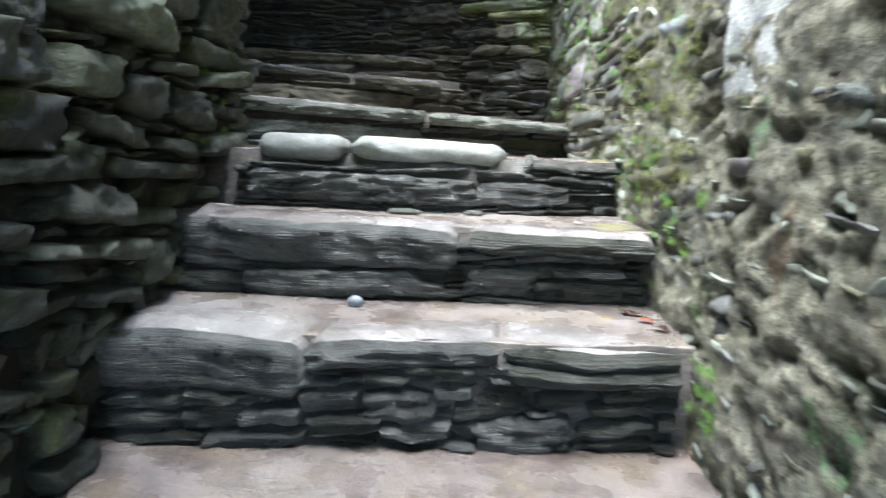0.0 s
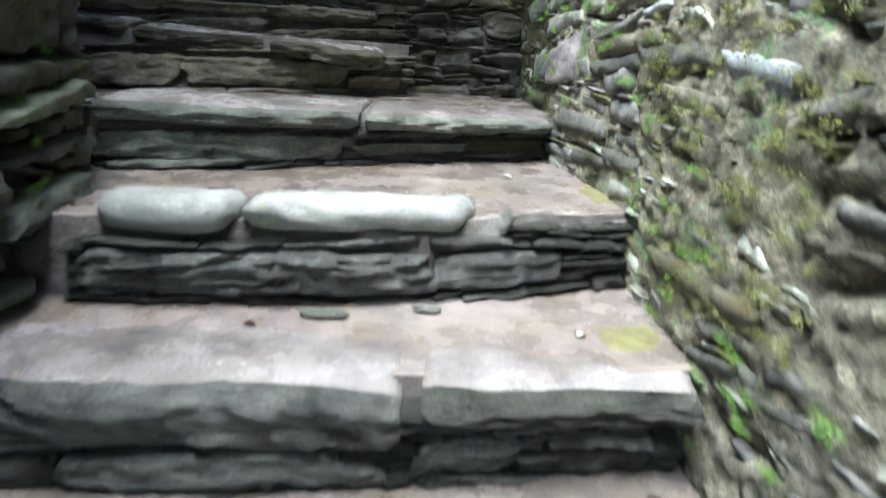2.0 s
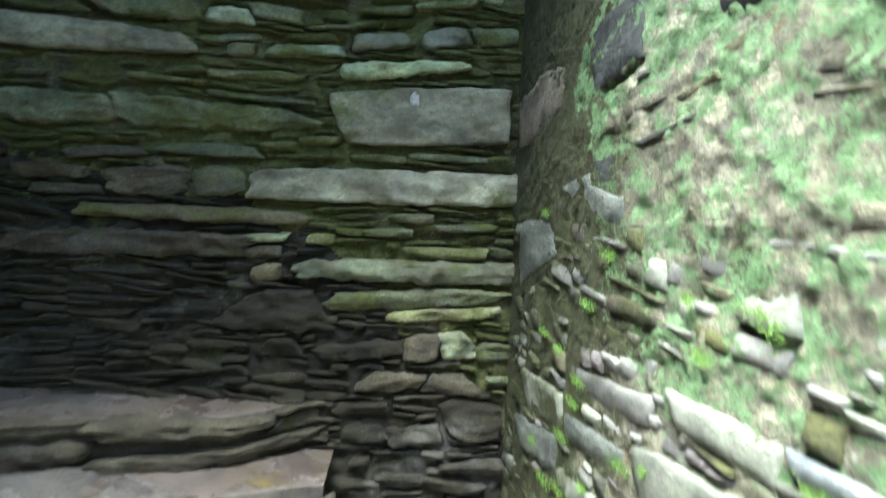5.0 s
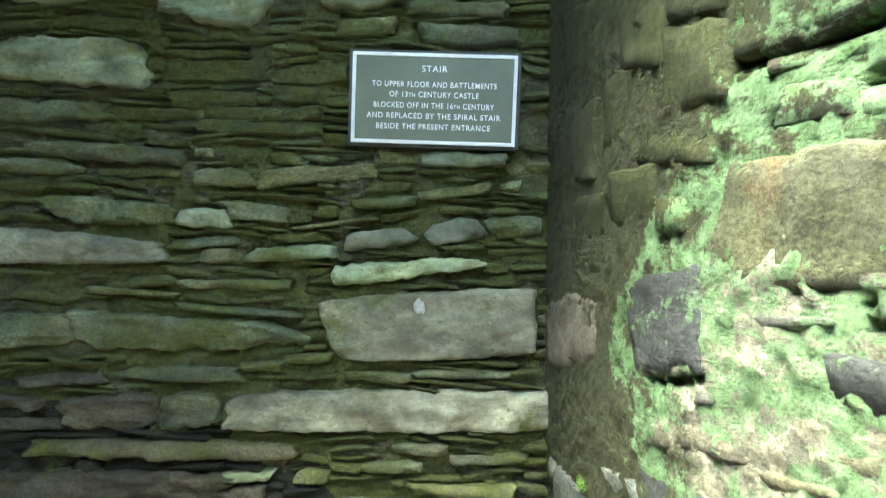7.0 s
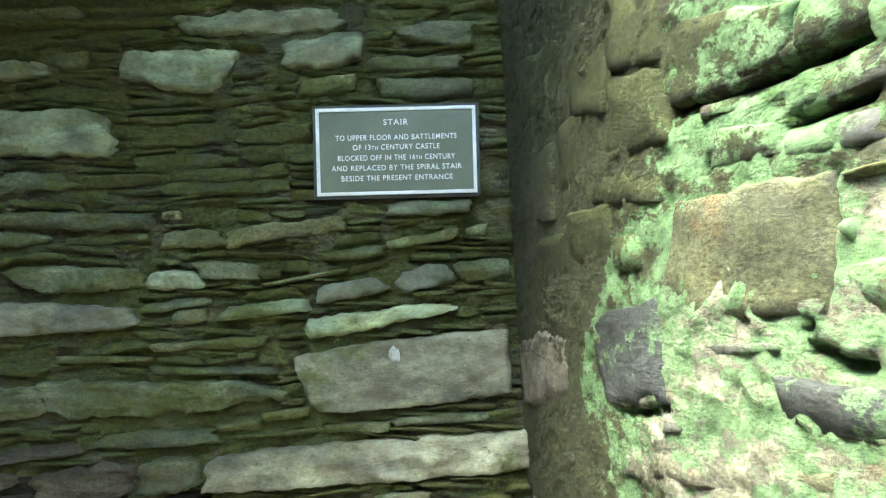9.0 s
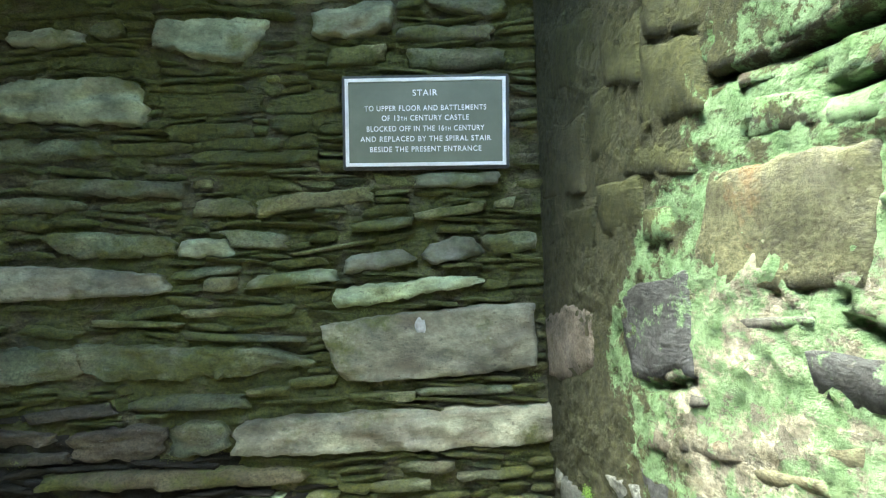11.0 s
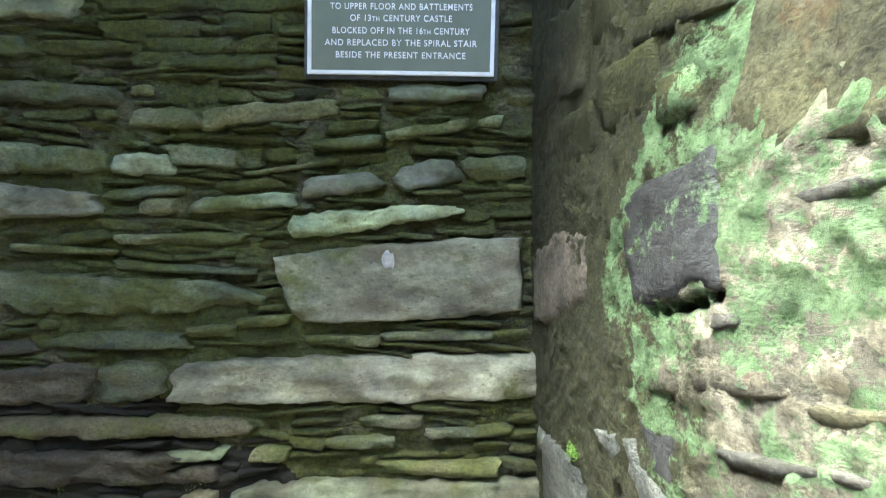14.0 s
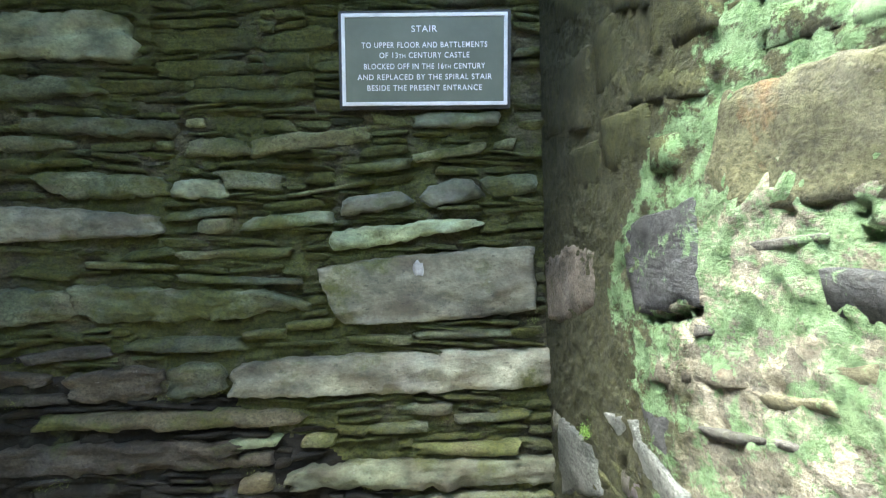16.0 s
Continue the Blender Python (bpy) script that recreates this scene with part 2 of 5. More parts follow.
LEFT_BED = stone_material("dark_joint", (0.012, 0.013, 0.010), (0.035, 0.035, 0.028), 0.1, 0.0, 0.95, 0.3, 0.0, 0.8)
TREAD_FILL = stone_material("worn_tread", (0.095, 0.075, 0.066), (0.205, 0.170, 0.155), 0.12, 0.0, 0.40, 0.12, 0.0, 0.6, (0.15, 0.12, 0.04), 0.2, 0.2,
                            2.2, (0.40, 0.70), clouds=0.45, speck=0.65, deep=0.007, pits=0.3, ochre=0.55)
NOSE_TOP = stone_material("worn_slab_top", (0.10, 0.088, 0.083), (0.23, 0.208, 0.200), 0.06, 0.0, 0.26, 0.12, 0.10, 0.7, (0.15, 0.12, 0.04), 0.32, 0.2,
                          2.2, (0.40, 0.66), clouds=0.45, speck=0.6, deep=0.007, pits=0.3, ochre=0.25)
CUSHION = stone_material("pale_rounded_stone", (0.15, 0.155, 0.137), (0.29, 0.295, 0.27), 0.12, 0.0, 0.7, 0.1, 0.1, 0.5, (0.12, 0.15, 0.06), 0.6, speck=0.35, clouds=0.35, pits=0.3)
GROUND = stone_material("earth_ground", (0.06, 0.055, 0.04), (0.16, 0.15, 0.11), 0.5, 0.0, 0.95, 0.2, 0.0, 0.8)
BLOCKER_STONE = stone_material("blocker_slate", (0.06, 0.06, 0.055), (0.14, 0.14, 0.13), 0.2, 0.0, 0.9, 0.3, 0.0, 0.7)


# ---- shape of the place ----
def along(points):
    """A line through (u, value) points."""
    us, vs = zip(*points)
    return lambda u: float(np.interp(u, us, vs))


right_x = along([(-2, 0.46), (0, 0.45), (1.4, 0.42), (2.1, 0.39), (2.6, 0.33), (3.1, 0.25), (3.55, 0.20), (3.9, 0.175)])


def left_x(y):
    return -0.9 - 0.14 * (y - 1.1)


def on_back(u, v, d):
    return Vector((u, 3.79 + 0.055 * v - d, v))


def on_right(u, v, d):
    return Vector((right_x(u) - 0.02 * v - d, u - 0.12 * d, v))


def on_left(u, v, d):
    return Vector((left_x(u) + d, u, v))


# the fronts and feet of the steps, as y over x, and the heights of their treads
TREAD_Z = [-0.80, -0.55, -0.335, -0.145, 0.02, 0.235, 0.37]
EDGE = [
    along([(-1, 0.42), (0.5, 0.5)]),
    along([(-0.9, 1.09), (-0.75, 1.13), (-0.48, 1.13), (-0.27, 1.19), (-0.04, 1.24), (0.19, 1.22), (0.45, 1.28)]),
    along([(-0.95, 1.54), (-0.72, 1.556), (-0.49, 1.586), (-0.2, 1.6), (0.17, 1.646), (0.45, 1.68)]),
    along([(-0.95, 1.92), (-0.68, 1.91), (-0.5, 1.97), (-0.35, 2.0), (-0.12, 2.07), (0.12, 2.2), (0.42, 2.25)]),
    along([(-1.15, 2.42), (-0.98, 2.5), (-0.7, 2.57), (-0.41, 2.72), (-0.12, 2.84), (0.25, 3.06)]),
    along([(-2.0, 2.95), (-1.5, 3.1), (-1.15, 3.19), (-0.92, 3.34), (-0.85, 3.33), (-0.48, 3.31), (-0.3, 3.55), (0.3, 3.9)]),
    along([(-2.0, 3.3), (-1.4, 3.47), (-0.94, 3.57), (-0.6, 3.62), (-0.3, 3.86)]),
]
FOOT = [
    along([(-1, 0.46), (0.5, 0.54)]),
    along([(-0.9, 1.13), (0.45, 1.31)]),
    along([(-0.95, 1.56), (-0.7, 1.58), (-0.44, 1.61), (-0.2, 1.65), (0.0, 1.69), (0.45, 1.76)]),
    along([(-0.95, 1.93), (-0.72, 1.95), (-0.3, 2.02), (0.0, 2.1), (0.42, 2.29)]),
    along([(-1.15, 2.44), (-0.9, 2.52), (-0.7, 2.6), (-0.47, 2.74), (-0.18, 2.9), (0.25, 3.11)]),
    along([(-2.0, 2.85), (-1.5, 2.98), (-1.12, 3.1), (-1.0, 3.22), (-0.83, 3.34), (-0.54, 3.455), (-0.3, 3.56), (0.3, 3.95)]),
    along([(-2.0, 3.32), (-1.4, 3.49), (-0.94, 3.59), (-0.6, 3.64), (-0.3, 3.88)]),
]


def on_riser(k):
    def place(u, v, d):
        rise = (v - TREAD_Z[k - 1]) / (TREAD_Z[k] - TREAD_Z[k - 1]) if k else 0.5
        return Vector((u, FOOT[k](u) * (1 - rise) + (EDGE[k](u) + 0.03) * rise - d, v))
    return place


def wobble(p, scale, seed=0.0):
    return noise.noise(Vector((p[0] * scale + seed * 1.37, p[1] * scale - seed * 0.71, p[2] * scale + seed * 0.53)))


def mesh_of(name, verts, faces, material, smooth=True):
    me = bpy.data.meshes.new(name)
    me.from_pydata([tuple(v) for v in verts], [], faces)
    me.materials.append(material)
    if smooth:
        me.polygons.foreach_set("use_smooth", [True] * len(me.polygons))
    me.update()
    return me


def piece(name, me, parent, label=""):
    """Links a mesh as one part under a thing, its origin at its own middle."""
    mid = sum((v.co for v in me.vertices), Vector()) / max(1, len(me.vertices))
    me.transform(Matrix.Translation(-mid))
    ob = new(name, me)
    ob.location = mid
    ob.parent = parent
    if label:
        ob["label"] = label
    return ob


def part(name, bm, material, parent=None, label=""):
    me = bpy.data.meshes.new(name)
    bm.to_mesh(me)
    bm.free()
    me.materials.append(material)
    ob = new(name, me)
    if parent:
        ob.parent = parent
    if label:
        ob["label"] = label
    return ob


def stone_shape(place, u, v, w, h, out, slope, seed, rounded=0.25, relief=0.009, back=0.06, strata=2.5, taper=0.8, jag=1.0, cut=0.7, sway=1.0, form=None, lens=0.0, grit=0.017, ledge=0.0):
    """Vertices and faces of one split stone: a rough face with broken edges, its sides run back into the wall.
    form: the height of either end as a share of h, and the slant of either end."""
    nu, nv = max(5, min(56, round(w / grit))), max(4, min(16, round(h / (grit * 0.8))))
    rnd = random.Random(seed)
    k = rounded * rnd.uniform(0.6, 1.6)
    sd = rnd.uniform(0, 90)
    jag *= min(1.0, 0.085 / h)
    ends = [rnd.uniform(-cut, cut) * min(0.5, h / w) for _ in range(2)]
    lip = 1 - min(0.3, 0.010 / w), 1 - min(0.3, 0.010 / h)
    line = lambda q, n, b: -1 if q == 0 else (1 if q == n else b * (-1 + 2 * (q - 1) / (n - 2)))
    tip = (rnd.uniform(taper, 1.0), rnd.uniform(taper, 1.0))
    thin = rnd.uniform(0.2, 1.0) * lens, rnd.uniform(0.2, 1.0) * lens
    if form:
        tip, ends = form[:2], form[2:]
    lean = rnd.uniform(-0.006, 0.006) * sway, rnd.uniform(-0.008, 0.012) * sway
    verts, ring = [], []
    for j in range(nv + 1):
        b0 = line(j, nv, lip[1])
        for i in range(nu + 1):
            a0 = line(i, nu, lip[0])
            a = a0 * math.sqrt(1 - 0.5 * k * b0 * b0)
            b = b0 * math.sqrt(1 - 0.5 * k * a0 * a0)
            b *= (tip[0] + (tip[1] - tip[0]) * (a0 + 1) / 2) * (1 - thin[a0 > 0] * abs(a0) ** 3)
            a += a0 * jag * (0.10 * noise.noise(Vector((sd, b * 2.3, a * 0.8))) + 0.05 * noise.noise(Vector((sd, b * 6.1, 3)))) + b0 * (ends[0] * (1 - a0) + ends[1] * (1 + a0)) / 2
            b += jag * (b0 * (0.17 * noise.noise(Vector((a * w * 14, sd + 5, b * 0.7))) + 0.12 * noise.noise(Vector((a * w * 38, sd + 2, b)))) + 0.12 * noise.noise(Vector((a * w * 6, sd + 9, 0))))
            du, dv = a * w / 2, b * h / 2 + slope * a * w / 2
            e = max(abs(a0), abs(b0))
            p = place(u + du, v + dv, 0)
            q = (p[0], p[1], p[2] * strata)
            d = out - (0.75 * max(out, 0.0) + 0.003) * (i in (0, nu) or j in (0, nv)) + lean[0] * a0 + lean[1] * b0
            # broken arrises: flakes lost along the rim
            rim_gap = min((1 - abs(a0)) * w, (1 - abs(b0)) * h) / 2
            if rim_gap < 0.03:
                d -= (0.5 * max(out, 0.0) + 0.006) * (1 - rim_gap / 0.03) * max(0.0, 0.25 + 1.5 * wobble(q, 16, sd + 7))
            d += relief * (wobble(q, 11, sd) + 0.6 * wobble(q, 27, sd) + 0.4 * wobble(q, 55, sd)) * (1 if 0 < i < nu and 0 < j < nv else 0.5)
            if ledge:
                # split along the bedding into small steps
                f = math.floor(d / ledge)
                d = ledge * (f + max(0.0, min(1.0, (d / ledge - f - 0.3) / 0.4)))
            verts.append(place(u + du, v + dv, d))
            if e > 0.999:
                ring.append((i, j, u + du * 0.97, v + dv - 0.03 * (dv - slope * du)))
    faces = []
    at = lambda i, j: j * (nu + 1) + i
    for j in range(nv):
        for i in range(nu):
            faces.append((at(i, j), at(i + 1, j), at(i + 1, j + 1), at(i, j + 1)))
    rim = [(i, 0) for i in range(nu)] + [(nu, j) for j in range(nv)] + [(i, nv) for i in range(nu, 0, -1)] + [(0, j) for j in range(nv, 0, -1)]
    where = {(i, j): (x, y) for i, j, x, y in ring}
    base = len(verts)
    for i, j in rim:
        verts.append(place(*where[(i, j)], -back))
    n = len(rim)
    for q in range(n):
        r = (q + 1) % n
        faces.append((at(*rim[q]), base + q, base + r, at(*rim[r])))
    return verts, faces


def lines(*runs):
    """Grid lines from runs of (from, to, step), each picking up where the last one ended."""
    out = [runs[0][0]]
    for lo, hi, step in runs:
        n = max(1, round((hi - lo) / step))
        out.extend(lo + (hi - lo) * q / n for q in range(1, n + 1))
    return out


def wall_bed(name, place, us, vs, thick, materials, depth, rough, flip=False, layered=1.0, draw=1.0, low=None, flake=0.006, rubble=None):
    """The body of a wall: a craggy mortared face on a solid core. low: the height under which the second material shows."""
    nu, nv = len(us) - 1, len(vs) - 1
    verts, faces = [], []
    for v in vs:
        for u in us:
            p = place(u, v, 0)
            p = (p[0], p[1] * draw, p[2] * layered)
            bent = (p[0] + 0.03 * wobble(p, 9, 21), p[1] + 0.03 * wobble(p, 8, 22), p[2] + 0.03 * wobble(p, 10, 23))
            d = rough * (0.35 * wobble(p, 6, 2) + 0.5 * (0.5 - 2 * abs(wobble(bent, 13, 5))) + 0.7 * (0.4 - 1.6 * abs(wobble(bent, 31, 8))) + 0.4 * wobble(p, 58, 9))
            near = rubble(u) if rubble else 0.0
            if near:
                d = d * (1 + 0.45 * near) - near * 0.05 * max(0.0, wobble((bent[0], bent[1] * 0.8, bent[2] * 1.3), 12, 31) - 0.22)
            # flaked into ledges
            f = math.floor(d / flake)
            d = flake * (f + max(0.0, min(1.0, (d / flake - f - 0.3) / 0.4))) + 0.15 * rough * wobble(p, 80, 3)
            verts.append(place(u, v, d - (depth(u, v) if callable(depth) else depth)))
    at = lambda i, j: j * (nu + 1) + i
    for j in range(nv):
        for i in range(nu):
            faces.append((at(i, j), at(i + 1, j), at(i + 1, j + 1), at(i, j + 1)))
    n = len(verts)
    for u, v in ((us[0], vs[0]), (us[-1], vs[0]), (us[-1], vs[-1]), (us[0], vs[-1])):
        verts.append(place(u, v, -thick))
    faces.append((n + 3, n + 2, n + 1, n))
    faces.append(tuple(at(i, 0) for i in range(nu, -1, -1)) + (n, n + 1))
    faces.append(tuple(at(nu, j) for j in range(nv, -1, -1)) + (n + 1, n + 2))
    faces.append(tuple(at(i, nv) for i in range(nu + 1)) + (n + 2, n + 3))
    faces.append(tuple(at(0, j) for j in range(nv + 1)) + (n + 3, n))
    if flip:
        faces = [tuple(reversed(f)) for f in faces]
    me = mesh_of(name, verts, faces, materials[0])
    if low is not None:
        me.materials.append(materials[1])
        for f in me.polygons:
            if f.center.z < low(f.center.x) + 0.12 * wobble(f.center, 7, 4):
                f.material_index = 1
    return tagged(new(name, me), kind="structure")


class Masonry:
    """Stones laid into one wall: first the ones set by hand, then the rest packed round them."""

    def __init__(self, body, place, u0, u1, v0, v1, materials, cell=0.01, **shape):
        self.body, self.place, self.box, self.mats, self.cell, self.shape = body, place, (u0, u1, v0, v1), materials, cell, shape
        self.taken = np.zeros((round((v1 - v0) / cell), round((u1 - u0) / cell)), bool)
        self.made = []
        self.seed, self.out = 100, 0.014

    def block(self, u, v, w, h, slope=0.0):
        u0, u1, v0, v1 = self.box
        c = self.cell
        rows, cols = self.taken.shape
        for i in range(max(0, int((u - w / 2 - u0) / c)), min(cols, int((u + w / 2 - u0) / c) + 1)):
            mid = v + slope * (u0 + (i + 0.5) * c - u)
            lo, hi = int((mid - h / 2 - v0) / c), int((mid + h / 2 - v0) / c) + 1
            self.taken[max(0, lo):max(0, min(rows, hi)), i] = True

    def lay(self, u, v, w, h, slope=0.0, tone="d", out=None, **more):
        out = self.out if out is None else out
        self.seed += 1
        kw = dict(self.shape)
        kw.update(more)
        self.made.append((u, v, stone_shape(self.place, u, v, w * 1.02, h * 1.05, out, slope, self.seed, **kw), tone))
        self.block(u, v, w, h, slope)

    def fill(self, rnd, wide, high, tones, out=(0.008, 0.026), gap=0.008, skip=0.0, tip=0.09):
        rows, cols = self.taken.shape
        u0, u1, v0, v1 = self.box
        c = self.cell
        for j in range(rows):
            i = 0
            while i < cols:
                if self.taken[j, i]:
                    i += 1
                    continue
                w, h = max(2, round(rnd.uniform(*wide) / c)), max(2, round(rnd.uniform(*high) / c))
                n = 0
                while n < w and i + n < cols and not self.taken[j, i + n]:
                    n += 1
                free = self.taken[j:j + h, i:i + n].any(axis=1)
                h = int(np.argmax(free)) if free.any() else min(h, rows - j)
                self.taken[j:j + h, i:i + n] = True
                if n >= 4 and n >= 0.8 * h and n * h >= 6 and rnd.random() >= skip:
                    w, hh = n * c - gap, max(0.012, h * c - gap)
                    self.seed += 1
                    tone = rnd.choice(tones(u0 + i * c, v0 + j * c) if callable(tones) else tones)
                    if tone == ".":
                        i += n
                        continue
                    self.made.append((u0 + (i + n / 2) * c, v0 + (j + h / 2) * c,
                                      stone_shape(self.place, u0 + (i + n / 2) * c, v0 + (j + h / 2) * c, w, hh, rnd.uniform(*out),
                                                  rnd.uniform(-tip, tip), self.seed, **self.shape), tone))
                i += n

    def finish(self, focus, name="stone", limit=300, flip=False):
        """The stones nearest the focus become parts; the rest are joined, one mesh a colour."""
        self.made.sort(key=lambda s: (s[0] - focus[0]) ** 2 + (s[1] - focus[1]) ** 2)
        rest = {}
        for n, (u, v, (verts, faces), tone) in enumerate(self.made):
            if flip:
                faces = [tuple(reversed(f)) for f in faces]
            if n < limit:
                piece(name, mesh_of(name, verts, faces, self.mats[tone]), self.body)
            else:
                vs, fs = rest.setdefault(tone, ([], []))
                b = len(vs)
                vs.extend(verts)
                fs.extend(tuple(b + q for q in f) for f in faces)
        for tone, (vs, fs) in rest.items():
            ob = piece("far_stones", mesh_of("far_stones", vs, fs, self.mats[tone]), self.body)
            ob["kind"] = "stuff"


# ---- setting ----
def box_mesh(name, x0, x1, y0, y1, z0, z1, material, cuts=0):
    bm = bmesh.new()
    bmesh.ops.create_cube(bm, size=1)
    for v in bm.verts:
        v.co = Vector(((x0 + x1) / 2 + v.co.x * (x1 - x0), (y0 + y1) / 2 + v.co.y * (y1 - y0), (z0 + z1) / 2 + v.co.z * (z1 - z0)))
    return part(name, bm, material)


bm = bmesh.new()
bmesh.ops.create_grid(bm, x_segments=60, y_segments=60, size=60)
for v in bm.verts:
    v.co.z = -1.42 + 0.25 * noise.noise(v.co * 0.15) * min(1, max(0, (v.co.length - 6) / 10))
ground = tagged(part("ground", bm, GROUND), kind="structure")

# open joints of the mossy wall, from (u, v) to (u, v)
SLITS = [
    (2.998, 1.634, 2.877, 1.613), (2.877, 1.613, 2.752, 1.615), (2.752, 1.615, 2.695, 1.612), (2.798, 1.565, 2.699, 1.570),
    (2.924, 1.556, 2.851, 1.557), (2.845, 1.394, 2.786, 1.389), (3.199, 1.240, 3.044, 1.270),
    (2.784, 1.372, 2.720, 1.361),
    (2.627, 0.497, 2.280, 0.502), (2.280, 0.502, 2.157, 0.508), (2.835, 0.366, 2.646, 0.346),
    (2.646, 0.346, 2.380, 0.368), (2.380, 0.368, 2.232, 0.370), (2.505, 0.664, 2.195, 0.711), (3.367, 0.078, 2.859, 0.154),
    (3.007, -0.059, 2.494, -0.030), (2.494, -0.030, 2.260, -0.005), (2.654, 0.227, 2.229, 0.259), (2.634, 0.192, 1.914, 0.236),
    (1.579, 0.160, 1.366, 0.192),
]


def slit_depth(u, v):
    deepest = 0.0
    for a, b, c, d in SLITS:
        if min(a, c) - 0.03 < u < max(a, c) + 0.03 and min(b, d) - 0.03 < v < max(b, d) + 0.03:
            run = (c - a) ** 2 + (d - b) ** 2
            s = max(0.0, min(1.0, ((u - a) * (c - a) + (v - b) * (d - b)) / run))
            away = math.hypot(u - a - s * (c - a), v - b - s * (d - b) + 0.006 * noise.noise(Vector((u * 30, v * 30, 4))))
            wide = 0.003 * (0.6 + noise.noise(Vector((u * 14, v * 14, 9))))
            deepest = max(deepest, 0.024 * max(0.0, min(1.0, (wide + 0.005 - away) / 0.004)))
    return deepest


def joint_depth(u, v):
    """How deep the joints of the mossy wall lie: washed out low down by the top steps, full elsewhere."""
    inside = max(0.0, min(1.0, (u - 2.0) / 0.4)) * max(0.0, min(1.0, (1.05 - v) / 0.2)) * max(0.0, min(1.0, (v + 0.4) / 0.3))
    near = max(0.0, min(1.0, (2.3 - u) / 0.3))
    return -0.001 + 0.006 * inside + 0.002 * near + slit_depth(u, v)


# top of the painted shade on the plaque wall, higher to the left
shade_line = along([(-1.6, 1.1), (-1.0, 1.0), (-0.5, 0.9), (-0.2, 0.66), (0.2, 0.3)])
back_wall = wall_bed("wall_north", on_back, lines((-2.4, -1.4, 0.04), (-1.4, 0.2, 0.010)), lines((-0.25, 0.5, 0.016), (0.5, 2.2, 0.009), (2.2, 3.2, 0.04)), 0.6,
                     (BACK_BED, SHADE_BLACK), 0.017, 0.020, layered=2.6, low=shade_line)
right_wall = wall_bed("wall_east", on_right, lines((-1.4, 0.5, 0.03), (0.5, 2.2, 0.014), (2.2, 3.86, 0.008)), lines((-1.45, -0.9, 0.03), (-0.9, 0.3, 0.014), (0.3, 2.1, 0.009), (2.1, 3.2, 0.03)), 0.7,
                      (RIGHT_BED,), joint_depth, 0.0075, flip=True, layered=1.5, draw=0.85, rubble=along([(2.1, 1.0), (2.6, 0.0)]))
left_wall = wall_bed("wall_west", on_left, lines((-1.4, 2.42, 0.04)), lines((-1.45, 3.0, 0.04)), 0.8, (LEFT_BED,), 0.05, 0.012)
far_wall = tagged(box_mesh("wall_northwest", -2.9, -2.35, 2.0, 4.4, -0.3, 2.75, BACK_BED), kind="structure")
# unseen slabs overhead, added to shape the daylight on walls and steps
ceiling = tagged(box_mesh("ceiling", -0.45, 1.1, 2.5, 4.5, 3.2, 3.5, BLOCKER_STONE), kind="structure")
low_blocker = tagged(box_mesh("ceiling_low", -2.9, -0.455, 2.85, 4.5, 2.5, 3.5, BLOCKER_STONE), kind="structure")
passage_blocker = tagged(box_mesh("ceiling_passage", -2.9, -1.05, 2.44, 2.83, 2.4, 3.0, BLOCKER_STONE), kind="structure")
lower_blocker = tagged(box_mesh("ceiling_lower", -1.9, 1.15, -1.9, -0.5, 2.6, 2.9, BLOCKER_STONE), kind="structure")
# south wall and lintel are unseen, added to keep light off the risers
south_a = tagged(box_mesh("wall_south", -1.9, -0.75, -1.9, -1.45, -1.45, 2.58, LEFT_BED), kind="structure")
south_b = tagged(box_mesh("wall_south_lintel", -0.74, 0.44, -1.9, -1.45, 0.75, 2.58, LEFT_BED), kind="structure")
side = tagged(box_mesh("wall_west_end", -2.9, -1.87, 1.6, 2.4, -1.4, 3.0, LEFT_BED), kind="structure")

# ---- the wall with the plaque ----
north = Masonry(back_wall, on_back, -1.62, 0.17, -0.02, 2.2, BACK_STONE, rounded=0.07, relief=0.017, strata=2.6, taper=0.6, jag=1.35, lens=0.4, grit=0.012, ledge=0.006)
north.block(-0.135, 1.77, 0.41, 0.23)
# X and y stones carry the shade in their colour
north.mats = dict(X=SHADE_BLACK, y=SHADE_DARK, **BACK_STONE, **{key.upper(): m for key, m in BACK_FILL.items()})
north.lay(-0.125, 1.222, 0.501, 0.165, 0.08, "m", form=(0.92, 1.00, -0.12, -0.02), out=.024, jag=0.6, relief=0.012, lens=0.2)
north.lay(-0.217, 1.014, 0.784, 0.103, 0.04, "m", form=(0.87, 1.00, 0.02, -0.02), out=.022, jag=0.6, relief=0.012, lens=0.2)
north.lay(-1.114, 1.848, 0.507, 0.127, -0.03, "g", form=(0.62, 1.00, -0.00, -0.05), out=.03)
north.lay(-1.141, 1.721, 0.366, 0.066, 0.02, "d", form=(1.00, 0.59, -0.00, -0.17))
north.lay(-0.943, 1.622, 0.370, 0.043, -0.04, "d", form=(0.95, 1.00, -0.00, 0.02), out=.024)
north.lay(-1.140, 1.580, 0.254, 0.041, -0.01, "d", form=(1.00, 0.76, -0.00, -0.03))
north.lay(-0.648, 1.568, 0.154, 0.045, 0.00, "b", form=(0.94, 1.00, 0.12, -0.07))
north.lay(-0.420, 1.582, 0.283, 0.045, 0.12, "b", form=(1.00, 0.78, -0.01, 0.00))
north.lay(-0.706, 1.630, 0.055, 0.022, -0.01, "b", form=(1.00, 1.00, -0.00, -0.00))
north.lay(-0.928, 1.477, 0.314, 0.066, -0.02, "d", form=(1.00, 0.83, -0.18, -0.07), out=.022)
